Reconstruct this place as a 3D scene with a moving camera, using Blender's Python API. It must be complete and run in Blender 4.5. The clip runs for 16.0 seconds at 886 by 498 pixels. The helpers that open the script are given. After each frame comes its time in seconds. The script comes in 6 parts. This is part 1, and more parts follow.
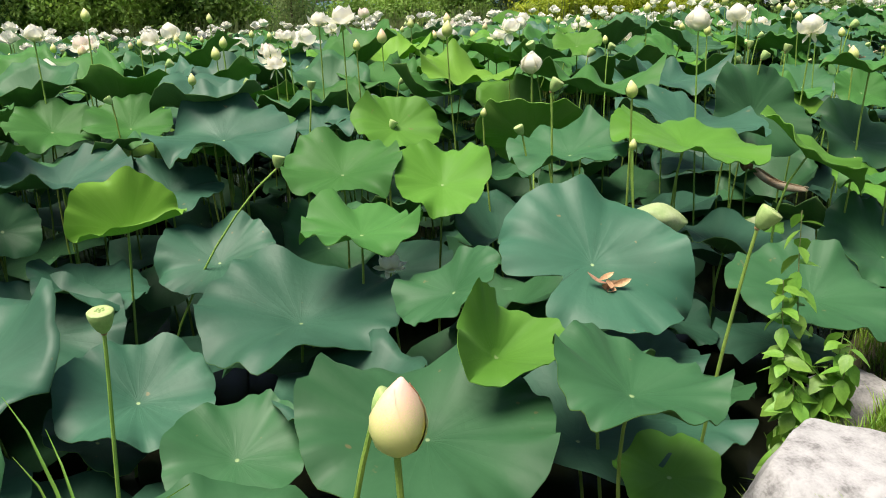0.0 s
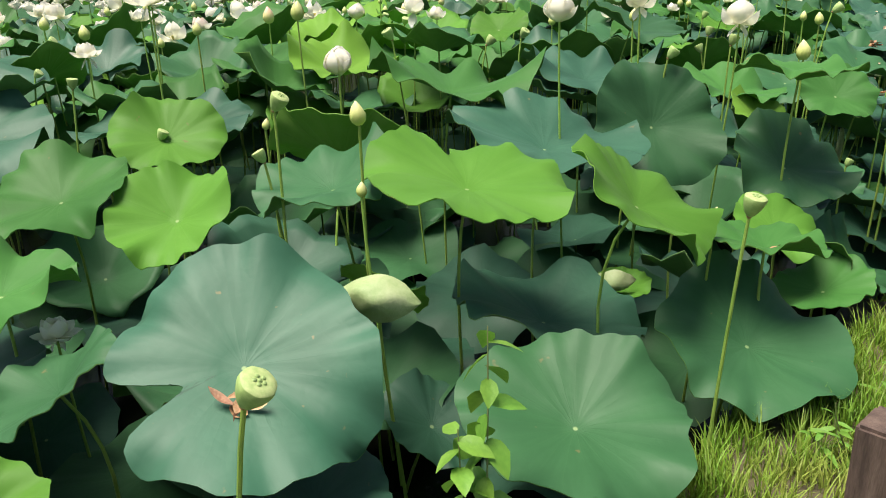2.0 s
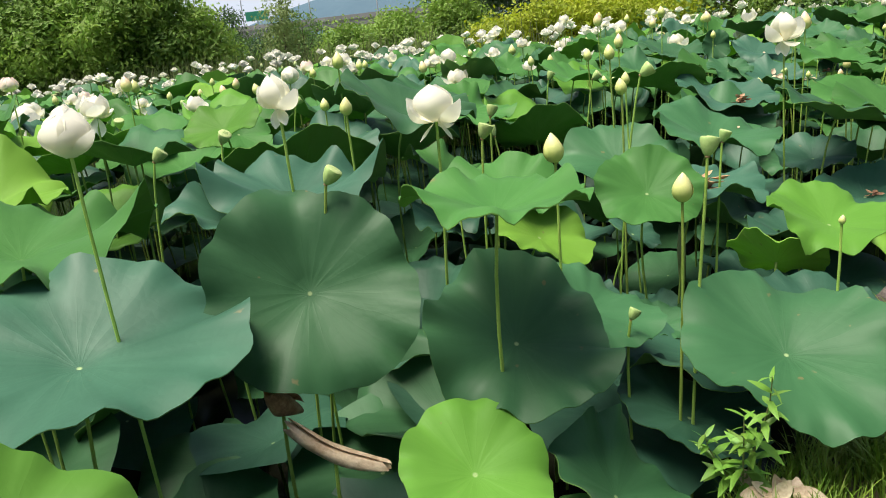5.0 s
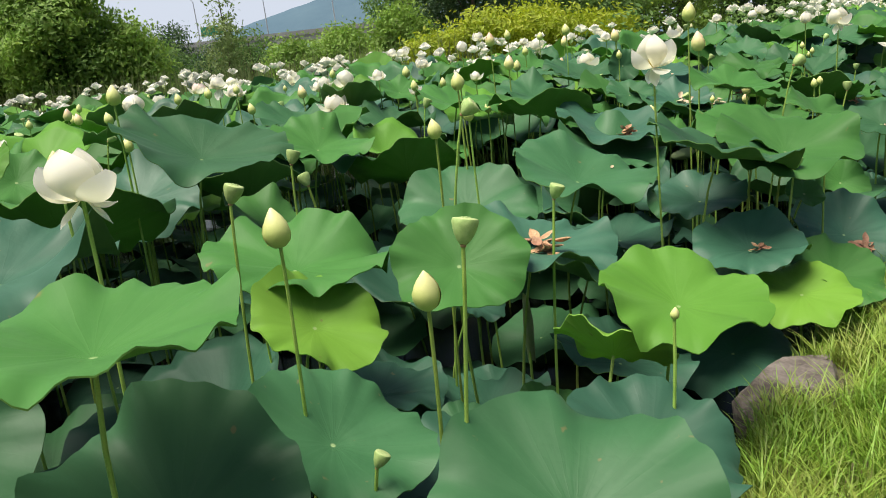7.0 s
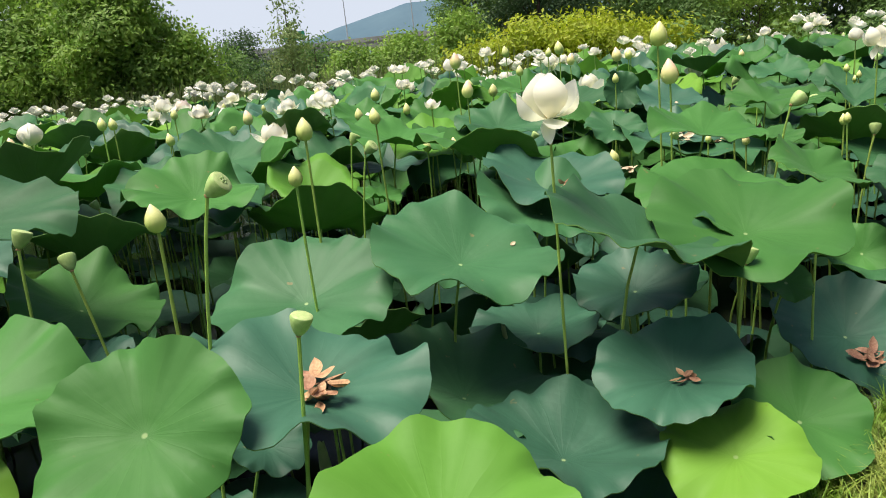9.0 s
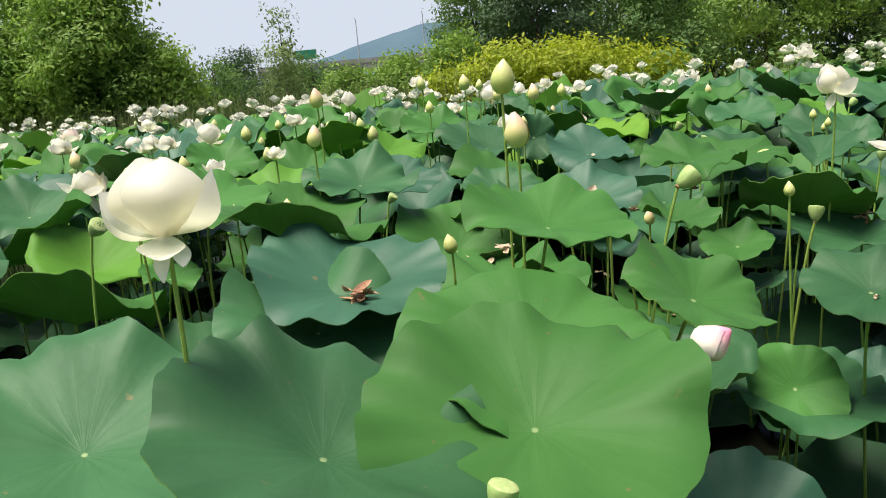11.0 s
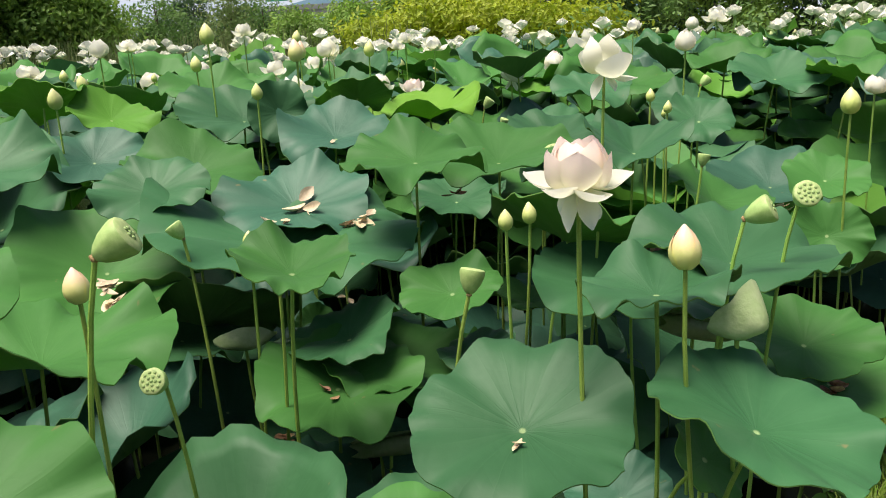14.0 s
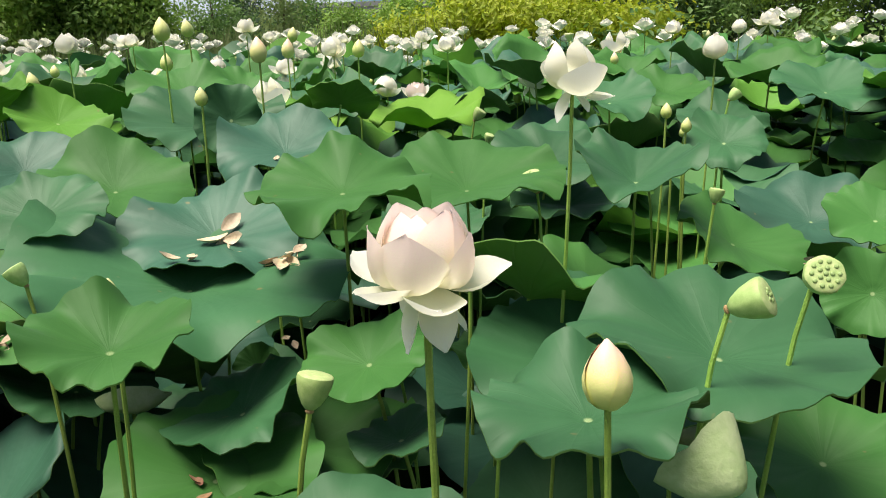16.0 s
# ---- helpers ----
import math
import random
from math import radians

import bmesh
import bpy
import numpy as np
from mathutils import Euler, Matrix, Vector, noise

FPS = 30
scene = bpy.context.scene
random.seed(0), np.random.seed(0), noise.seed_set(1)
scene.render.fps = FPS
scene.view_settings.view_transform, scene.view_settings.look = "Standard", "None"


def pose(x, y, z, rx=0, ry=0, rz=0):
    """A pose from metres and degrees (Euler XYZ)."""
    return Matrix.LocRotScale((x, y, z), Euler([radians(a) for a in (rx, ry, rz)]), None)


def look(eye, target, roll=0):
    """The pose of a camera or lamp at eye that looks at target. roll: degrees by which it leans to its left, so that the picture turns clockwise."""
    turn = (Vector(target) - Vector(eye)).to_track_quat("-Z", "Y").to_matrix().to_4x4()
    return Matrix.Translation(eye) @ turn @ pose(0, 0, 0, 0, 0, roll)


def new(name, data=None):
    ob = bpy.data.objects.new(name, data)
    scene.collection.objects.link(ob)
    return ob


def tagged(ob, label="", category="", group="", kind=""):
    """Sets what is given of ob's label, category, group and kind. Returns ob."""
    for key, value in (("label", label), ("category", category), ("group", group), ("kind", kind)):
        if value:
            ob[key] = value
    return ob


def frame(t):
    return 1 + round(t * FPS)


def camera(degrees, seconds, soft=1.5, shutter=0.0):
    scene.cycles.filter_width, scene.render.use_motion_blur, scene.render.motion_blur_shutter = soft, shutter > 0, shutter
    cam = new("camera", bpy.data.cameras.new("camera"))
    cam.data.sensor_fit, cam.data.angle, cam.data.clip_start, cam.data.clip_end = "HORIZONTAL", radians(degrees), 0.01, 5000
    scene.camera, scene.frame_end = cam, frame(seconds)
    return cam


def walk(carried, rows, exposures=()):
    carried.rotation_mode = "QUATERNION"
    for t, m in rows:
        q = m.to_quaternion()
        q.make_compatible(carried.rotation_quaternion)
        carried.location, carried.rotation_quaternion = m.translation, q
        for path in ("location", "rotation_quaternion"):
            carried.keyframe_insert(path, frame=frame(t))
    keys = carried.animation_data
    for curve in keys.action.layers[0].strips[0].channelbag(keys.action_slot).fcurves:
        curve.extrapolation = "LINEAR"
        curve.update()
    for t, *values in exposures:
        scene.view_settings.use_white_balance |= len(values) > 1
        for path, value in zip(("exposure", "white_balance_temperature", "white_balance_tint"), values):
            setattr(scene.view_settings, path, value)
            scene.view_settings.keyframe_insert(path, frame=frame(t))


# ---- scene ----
cam = camera(61.3, 16.0, soft=1.0)
METRES, EYE, TILT, LEAN, TURN = 8.6, 1.2, -16.5, 2.5, 0.0
ROWS = [
    (0.0, 0.0, 0.0, 0.0, -0.0, -0.0, 0.0),
    (0.5, 0.0384, 0.0205, 0.0083, 3.42, -0.52, -1.01),
    (1.0, 0.0751, 0.0455, 0.0185, 5.24, -1.41, -1.51),
    (1.5, 0.103, 0.072, 0.0299, 5.93, -1.88, -1.81),
    (2.0, 0.1322, 0.0922, 0.0387, 5.77, -2.66, -2.27),
    (2.5, 0.1547, 0.1114, 0.0444, 4.31, -4.22, -2.04),
    (3.0, 0.1767, 0.137, 0.0549, 3.18, -4.35, -1.31),
    (3.5, 0.2066, 0.1621, 0.067, 2.91, -1.7, -0.03),
    (4.0, 0.2276, 0.1901, 0.0752, 3.04, -0.44, 1.71),
    (6.5, 0.3021, 0.3002, 0.1136, 5.03, 3.18, 2.99),
    (7.0, 0.3234, 0.3156, 0.1167, 1.75, 2.11, 3.73),
    (7.5, 0.3425, 0.3367, 0.1246, 0.54, 0.79, 3.87),
    (8.0, 0.3672, 0.3576, 0.1301, 2.69, 0.98, 3.34),
    (8.5, 0.3918, 0.3813, 0.1417, 5.39, 1.66, 2.43),
    (9.0, 0.4125, 0.411, 0.1523, 7.4, 2.76, 1.67),
    (9.5, 0.4372, 0.442, 0.1641, 7.83, 3.27, 1.79),
    (12.0, 0.5264, 0.5735, 0.2087, 7.53, 4.52, -0.89),
    (12.5, 0.5495, 0.5895, 0.2141, 6.45, 3.73, -1.02),
    (13.0, 0.5667, 0.6112, 0.2186, 4.91, 2.73, -0.98),
    (13.5, 0.5838, 0.6335, 0.2245, 4.85, 1.86, -1.19),
    (14.0, 0.6002, 0.656, 0.2325, 5.99, 0.65, -1.5),
    (14.5, 0.6065, 0.678, 0.2388, 8.21, -0.46, -2.15),
    (15.0, 0.6142, 0.6961, 0.2432, 10.99, -0.49, -3.16),
    (15.5, 0.6245, 0.7074, 0.2487, 11.86, 0.04, -4.0),
    (16.0, 0.6279, 0.7122, 0.2502, 9.89, 0.38, -3.64),
]
walk(cam, [(t, pose(0, 0, EYE, TILT, LEAN, TURN) @ pose(METRES * x, METRES * y, METRES * z, 90 + pitch, roll, yaw)) for t, x, y, z, yaw, pitch, roll in ROWS],
     [(0.0, 1.04), (2.5, 1.08), (4.0, 1.20), (6.5, 0.93), (9.0, 1.02), (12.5, 0.93), (15.0, 1.06), (16.0, 1.06)])

# ---- world, sun, exposure ----
SUN_UP, SUN_TURN = 73, 240
world = bpy.data.worlds.new("sky")
scene.world = world
world.use_nodes = True
wn = world.node_tree
sky = wn.nodes.new("ShaderNodeTexSky")
sky.sky_type = 'NISHITA'
sky.sun_disc = False
sky.sun_elevation, sky.sun_rotation = radians(SUN_UP), radians(SUN_TURN)
sky.air_density, sky.dust_density, sky.ozone_density = 1.0, 4.0, 1.0
wn.links.new(sky.outputs[0], wn.nodes["Background"].inputs[0])
wn.nodes["Background"].inputs[1].default_value = 0.056
sun = new("sun", bpy.data.lights.new("sun", 'SUN'))
sun.data.energy, sun.data.angle, sun.data.color = 3.2, radians(36), (1.0, 0.93, 0.82)
sun.matrix_world = look((math.sin(radians(SUN_TURN)) * 20, math.cos(radians(SUN_TURN)) * 20, 20 * math.tan(radians(SUN_UP))), (0, 0, 0))


# ---- materials ----
def material(name, colours, rough=0.5, scale=6.0, fine=60.0, bump=0.2, translucent=0.0, island=0.0, spread=0.0,
             coord="Object", sheen=0.5, metal=0.0, ramp=(0.3, 0.7), stretch=(1, 1, 1)):
    """A surface whose colour wanders between the colours given at two scales, with fine relief."""
    m = bpy.data.materials.new(name)
    m.use_nodes = True
    t = m.node_tree
    n, link = t.nodes, t.links.new
    b = n["Principled BSDF"]
    at = n.new("ShaderNodeTexCoord")
    mp = n.new("ShaderNodeMapping")
    mp.inputs["Scale"].default_value = stretch
    link(at.outputs[coord], mp.inputs[0])
    big, small = n.new("ShaderNodeTexNoise"), n.new("ShaderNodeTexNoise")
    big.inputs["Scale"].default_value, small.inputs["Scale"].default_value = scale, fine
    big.inputs["Detail"].default_value, small.inputs["Detail"].default_value = 4, 3
    for q in (big, small):
        link(mp.outputs[0], q.inputs["Vector"])
    mixn = n.new("ShaderNodeMath")
    mixn.operation = 'MULTIPLY_ADD'
    link(small.outputs[0], mixn.inputs[0])
    mixn.inputs[1].default_value = 0.35
    sub = n.new("ShaderNodeMath")
    sub.operation = 'SUBTRACT'
    link(big.outputs[0], sub.inputs[0])
    sub.inputs[1].default_value = 0.175
    link(sub.outputs[0], mixn.inputs[2])
    r = n.new("ShaderNodeValToRGB")
    e = r.color_ramp.elements
    while len(e) < len(colours):
        e.new(0.5)
    for i, c in enumerate(colours):
        e[i].position = ramp[0] + (ramp[1] - ramp[0]) * i / max(1, len(colours) - 1)
        e[i].color = (*c, 1)
    link(mixn.outputs[0], r.inputs[0])
    colour = r.outputs[0]
    if island or spread:
        hsv = n.new("ShaderNodeHueSaturation")
        link(colour, hsv.inputs["Color"])
        if island:
            src = n.new("ShaderNodeNewGeometry").outputs["Random Per Island"]
        else:
            src = n.new("ShaderNodeObjectInfo").outputs["Random"]
        for socket, lo, hi in (("Value", 1 - (island or spread), 1 + (island or spread)), ("Hue", 0.5 - 0.06 * (island or spread), 0.5 + 0.06 * (island or spread))):
            mr = n.new("ShaderNodeMapRange")
            link(src, mr.inputs[0])
            mr.inputs[3].default_value, mr.inputs[4].default_value = lo, hi
            link(mr.outputs[0], hsv.inputs[socket])
        colour = hsv.outputs[0]
    link(colour, b.inputs["Base Color"])
    b.inputs["Roughness"].default_value = rough
    b.inputs["Specular IOR Level"].default_value = sheen
    b.inputs["Metallic"].default_value = metal
    if bump:
        bp = n.new("ShaderNodeBump")
        bp.inputs["Strength"].default_value = bump
        bp.inputs["Distance"].default_value = 0.01
        link(mixn.outputs[0], bp.inputs["Height"])
        link(bp.outputs[0], b.inputs["Normal"])
    if translucent:
        tl = n.new("ShaderNodeBsdfTranslucent")
        link(colour, tl.inputs[0])
        mx = n.new("ShaderNodeMixShader")
        mx.inputs[0].default_value = translucent
        link(b.outputs[0], mx.inputs[1])
        link(tl.outputs[0], mx.inputs[2])
        link(mx.outputs[0], n["Material Output"].inputs[0])
    return m


def leaf_material(name, dark, light, vein, translucent, rough, ribs, gloss=0.28):
    """A lotus blade: radiating veins from the stalk's point, a pale heart, waxy bloom, blotches, and radial streaks
    that paint a pale sheen. Its local z is the blade's axis.
    """
    m = bpy.data.materials.new(name)
    m.use_nodes = True
    t = m.node_tree
    n, link = t.nodes, t.links.new
    b = n["Principled BSDF"]

    def maths(op, a, c=None, third=None):
        q = n.new("ShaderNodeMath")
        q.operation = op
        for i, v in enumerate((a, c, third)):
            if v is None:
                continue
            if isinstance(v, (int, float)):
                q.inputs[i].default_value = v
            else:
                link(v, q.inputs[i])
        return q.outputs[0]

    at = n.new("ShaderNodeTexCoord")
    here = at.outputs["UV"]
    sep = n.new("ShaderNodeSeparateXYZ")
    link(here, sep.inputs[0])
    ang = maths('ARCTAN2', sep.outputs[1], sep.outputs[0])
    rad = maths('SQRT', maths('ADD', maths('MULTIPLY', sep.outputs[0], sep.outputs[0]), maths('MULTIPLY', sep.outputs[1], sep.outputs[1])))
    wob = n.new("ShaderNodeTexNoise")
    wob.inputs["Scale"].default_value = 5.0
    link(here, wob.inputs["Vector"])
    ang = maths('ADD', ang, maths('MULTIPLY', maths('SUBTRACT', wob.outputs[0], 0.5), 0.24))
    wave = maths('ABSOLUTE', maths('SINE', maths('MULTIPLY', ang, 10.5)))
    line = maths('POWER', maths('SUBTRACT', 1.0, wave), 9.0)
    fade = n.new("ShaderNodeMapRange")
    link(rad, fade.inputs[0])
    for i, v in enumerate((0.02, 0.34, 1.0, 0.12)):
        fade.inputs[i + 1].default_value = v
    line = maths('MULTIPLY', line, fade.outputs[0])
    ridge = maths('MULTIPLY', maths('COSINE', maths('MULTIPLY', ang, 21.0)), maths('MINIMUM', maths('MULTIPLY', rad, 5.0), 1.0))
    net = n.new("ShaderNodeTexVoronoi")
    net.feature = 'DISTANCE_TO_EDGE'
    net.inputs["Scale"].default_value = 34.0
    link(here, net.inputs["Vector"])
    blotch = n.new("ShaderNodeTexNoise")
    blotch.inputs["Scale"].default_value, blotch.inputs["Detail"].default_value = 4.5, 5
    info = n.new("ShaderNodeObjectInfo")
    shift = n.new("ShaderNodeVectorMath")
    link(here, shift.inputs[0])
    link(info.outputs["Location"], shift.inputs[1])
    link(shift.outputs[0], blotch.inputs["Vector"])
    mix = n.new("ShaderNodeMix")
    mix.data_type = 'RGBA'
    band = n.new("ShaderNodeMapRange")
    link(blotch.outputs[0], band.inputs[0])
    band.inputs[1].default_value, band.inputs[2].default_value = 0.32, 0.68
    # lighter radial streaks put a waxy sheen into the blade's colour
    ray = n.new("ShaderNodeCombineXYZ")
    link(maths('MULTIPLY', maths('COSINE', ang), 3.2), ray.inputs[0])
    link(maths('MULTIPLY', maths('SINE', ang), 3.2), ray.inputs[1])
    link(maths('ADD', maths('MULTIPLY', rad, 2.5), maths('MULTIPLY', info.outputs["Random"], 9.0)), ray.inputs[2])
    streak = n.new("ShaderNodeTexNoise")
    streak.inputs["Scale"].default_value, streak.inputs["Detail"].default_value = 1.6, 3
    link(ray.outputs[0], streak.inputs["Vector"])
    link(maths('ADD', maths('MULTIPLY', band.outputs[0], 0.45), maths('MULTIPLY', maths('SUBTRACT', streak.outputs[0], 0.15), 0.6)), mix.inputs[0])
    mix.inputs[6].default_value, mix.inputs[7].default_value = (*dark, 1), (*light, 1)
    veins = n.new("ShaderNodeMix")
    veins.data_type = 'RGBA'
    link(maths('MULTIPLY', line, 0.035), veins.inputs[0])
    link(mix.outputs[2], veins.inputs[6])
    veins.inputs[7].default_value = (*vein, 1)
    heart = n.new("ShaderNodeMapRange")
    link(rad, heart.inputs[0])
    for i, v in enumerate((0.004, 0.0075, 0.65, 0.0)):
        heart.inputs[i + 1].default_value = v
    spot = n.new("ShaderNodeMix")
    spot.data_type = 'RGBA'
    link(heart.outputs[0], spot.inputs[0])
    link(veins.outputs[2], spot.inputs[6])
    spot.inputs[7].default_value = (0.42, 0.55, 0.25, 1)
    # small dry freckles
    fre = n.new("ShaderNodeTexNoise")
    fre.inputs["Scale"].default_value, fre.inputs["Detail"].default_value = 26.0, 2
    link(shift.outputs[0], fre.inputs["Vector"])
    fr = n.new("ShaderNodeMapRange")
    link(fre.outputs[0], fr.inputs[0])
    fr.inputs[1].default_value, fr.inputs[2].default_value, fr.inputs[4].default_value = 0.735, 0.78, 0.6
    dry = n.new("ShaderNodeMix")
    dry.data_type = 'RGBA'
    link(fr.outputs[0], dry.inputs[0])
    link(spot.outputs[2], dry.inputs[6])
    dry.inputs[7].default_value = (0.22, 0.17, 0.07, 1)
    hsv = n.new("ShaderNodeHueSaturation")
    link(dry.outputs[2], hsv.inputs["Color"])
    val = n.new("ShaderNodeMapRange")
    each = n.new("ShaderNodeNewGeometry").outputs["Random Per Island"]
    link(maths('FRACT', maths('ADD', info.outputs["Random"], each)), val.inputs[0])
    val.inputs[3].default_value, val.inputs[4].default_value = 0.82, 1.18
    link(val.outputs[0], hsv.inputs["Value"])
    link(hsv.outputs[0], b.inputs["Base Color"])
    link(maths('SUBTRACT', rough + 0.12, maths('MULTIPLY', streak.outputs[0], 0.20)), b.inputs["Roughness"])
    b.inputs["Specular IOR Level"].default_value = gloss
    b.inputs["Sheen Weight"].default_value = 0.03
    b.inputs["Sheen Roughness"].default_value = 0.4
    height = maths('ADD', maths('MULTIPLY', line, ribs), maths('ADD', maths('ADD', maths('MULTIPLY', ridge, 0.015), maths('MULTIPLY', streak.outputs[0], 0.4)), maths('ADD', maths('MULTIPLY', blotch.outputs[0], 0.4), maths('MULTIPLY', net.outputs[0], 0.25))))
    bp = n.new("ShaderNodeBump")
    bp.inputs["Strength"].default_value, bp.inputs["Distance"].default_value = 0.35, 0.008
    link(height, bp.inputs["Height"])
    link(bp.outputs[0], b.inputs["Normal"])
    tl = n.new("ShaderNodeBsdfTranslucent")
    link(hsv.outputs[0], tl.inputs[0])
    mx = n.new("ShaderNodeMixShader")
    mx.inputs[0].default_value = translucent
    link(b.outputs[0], mx.inputs[1])
    link(tl.outputs[0], mx.inputs[2])
    link(mx.outputs[0], n["Material Output"].inputs[0])
    return m


def gradient_material(name, low, high, start, end, axis=2, rough=0.45, translucent=0.2, spread=0.05):
    """Colour from low to high along a local axis: a petal's base to its tip."""
    m = material(name, [low, low], rough=rough, scale=30, fine=120, bump=0.12)
    t = m.node_tree
    n, link = t.nodes, t.links.new
    b = n["Principled BSDF"]
    at = n.new("ShaderNodeTexCoord")
    sep = n.new("ShaderNodeSeparateXYZ")
    link(at.outputs["Object"], sep.inputs[0])
    wob = n.new("ShaderNodeTexNoise")
    wob.inputs["Scale"].default_value = 40
    link(at.outputs["Object"], wob.inputs["Vector"])
    add = n.new("ShaderNodeMath")
    add.operation = 'MULTIPLY_ADD'
    link(wob.outputs[0], add.inputs[0])
    add.inputs[1].default_value = (end - start) * 0.5
    link(sep.outputs[axis], add.inputs[2])
    mr = n.new("ShaderNodeMapRange")
    mr.interpolation_type = 'SMOOTHSTEP'
    link(add.outputs[0], mr.inputs[0])
    mr.inputs[1].default_value, mr.inputs[2].default_value = start + (end - start) * 0.25, end + (end - start) * 0.25
    mix = n.new("ShaderNodeMix")
    mix.data_type = 'RGBA'
    link(mr.outputs[0], mix.inputs[0])
    mix.inputs[6].default_value, mix.inputs[7].default_value = (*low, 1), (*high, 1)
    link(mix.outputs[2], b.inputs["Base Color"])
    if translucent:
        tl = n.new("ShaderNodeBsdfTranslucent")
        link(mix.outputs[2], tl.inputs[0])
        mx = n.new("ShaderNodeMixShader")
        mx.inputs[0].default_value = translucent
        link(b.outputs[0], mx.inputs[1])
        link(tl.outputs[0], mx.inputs[2])
        link(mx.outputs[0], n["Material Output"].inputs[0])
    return m


# lotus blades from old and bluish to fresh and yellow
TONES = [
    ((0.020, 0.083, 0.044), (0.050, 0.146, 0.086), (0.13, 0.24, 0.14)),
    ((0.026, 0.104, 0.035), (0.057, 0.165, 0.065), (0.15, 0.28, 0.12)),
    ((0.044, 0.156, 0.030), (0.080, 0.226, 0.052), (0.20, 0.36, 0.11)),
    ((0.090, 0.250, 0.026), (0.140, 0.325, 0.050), (0.27, 0.44, 0.12)),
    ((0.160, 0.350, 0.036), (0.220, 0.430, 0.060), (0.36, 0.55, 0.13)),
]
BLADE = [leaf_material("lotus_blade", a, c, v, 0.10 + 0.06 * i, 0.52, 0.10, (0.42, 0.32, 0.22, 0.20, 0.20)[i]) for i, (a, c, v) in enumerate(TONES)]
UNDER = [leaf_material("lotus_underside", [q * 0.8 + e for q, e in zip(a, (0.11, 0.18, 0.035))], [q * 0.8 + e for q, e in zip(c, (0.16, 0.24, 0.06))], (0.40, 0.48, 0.18), 0.42, 0.6, 1.8) for a, c, v in TONES]
STALK = material("lotus_stalk", [(0.18, 0.31, 0.045), (0.31, 0.45, 0.08)], rough=0.5, scale=14, fine=300, bump=0.5, spread=0.2)
PALE_PETAL = [gradient_material("petal_%s" % q, (0.92, 0.90, 0.72), h, 0.3, 1.0, axis=1, translucent=0.45) for q, h in (("white", (0.95, 0.93, 0.86)), ("blush", (0.95, 0.80, 0.76)))]
BUD_SKIN = [gradient_material("bud_%s" % q, f, h, a, 1.0, translucent=0.0) for q, f, h, a in (("cream", (0.50, 0.60, 0.15), (0.82, 0.78, 0.36), 0.2), ("pink", (0.68, 0.70, 0.24), (0.94, 0.58, 0.46), 0.28), ("rose", (0.90, 0.84, 0.72), (0.90, 0.30, 0.44), 0.4))]
POD_SKIN = material("pod_skin", [(0.28, 0.42, 0.12), (0.40, 0.53, 0.19)], rough=0.55, scale=5, fine=40, bump=0.06, spread=0.15)
POD_TOP = material("pod_top", [(0.30, 0.42, 0.14), (0.45, 0.52, 0.22)], rough=0.6, scale=8, fine=50, bump=0.1)
SEED = material("seed", [(0.22, 0.33, 0.10), (0.30, 0.40, 0.15)], rough=0.5, scale=80, fine=300)
STAMEN = material("stamen", [(0.60, 0.46, 0.10), (0.75, 0.62, 0.22)], rough=0.6, scale=60, fine=300)
COLLAR = material("pod_collar", [(0.24, 0.15, 0.06), (0.42, 0.27, 0.12)], rough=0.7, scale=8, fine=60, bump=0.3)
DRY = material("dry_petal", [(0.20, 0.10, 0.055), (0.40, 0.22, 0.12), (0.56, 0.38, 0.23)], rough=0.75, scale=30, fine=160, bump=0.5, spread=0.25)
CREAM_DRY = material("fallen_petal", [(0.44, 0.33, 0.20), (0.72, 0.62, 0.45)], rough=0.65, scale=26, fine=140, bump=0.4, spread=0.2)
ROLLED = material("rolled_leaf", [(0.26, 0.36, 0.14), (0.42, 0.48, 0.26)], rough=0.6, scale=10, fine=90, bump=0.4)
WATER = material("pond_water", [(0.004, 0.005, 0.003), (0.011, 0.012, 0.007)], rough=0.16, scale=1.6, fine=18, bump=0.05, sheen=0.12)
SOIL = material("soil", [(0.040, 0.032, 0.018), (0.085, 0.072, 0.038), (0.13, 0.11, 0.055)], rough=0.95, scale=3, fine=45, bump=0.8)
WHITE_STONE = material("pale_granite", [(0.16, 0.155, 0.15), (0.33, 0.32, 0.315), (0.42, 0.41, 0.405)], rough=0.85, scale=14, fine=120, bump=0.7, ramp=(0.28, 0.6))
BROWN_STONE = material("brown_stone", [(0.045, 0.036, 0.030), (0.115, 0.096, 0.082), (0.19, 0.165, 0.145)], rough=0.9, scale=11, fine=90, bump=0.9, stretch=(1, 1, 2.5))
GREY_STONE = material("grey_stone", [(0.10, 0.10, 0.095), (0.24, 0.23, 0.22), (0.34, 0.33, 0.31)], rough=0.9, scale=12, fine=90, bump=0.9)
FLAT_STONE = material("flat_stone", [(0.030, 0.026, 0.026), (0.062, 0.055, 0.053)], rough=0.8, scale=9, fine=90, bump=0.5)
WOOD = material("weathered_post", [(0.060, 0.038, 0.030), (0.12, 0.080, 0.062), (0.17, 0.12, 0.095)], rough=0.8, scale=5, fine=60, bump=0.6, stretch=(6, 6, 0.8))
ROPE = material("white_rope", [(0.46, 0.45, 0.43), (0.66, 0.65, 0.63)], rough=0.85, scale=20, fine=220, bump=0.6)
GRASS = material("grass_blades", [(0.09, 0.19, 0.016), (0.20, 0.34, 0.030), (0.34, 0.40, 0.08)], rough=0.55, scale=2.2, fine=20, bump=0, translucent=0.25, island=0.28)
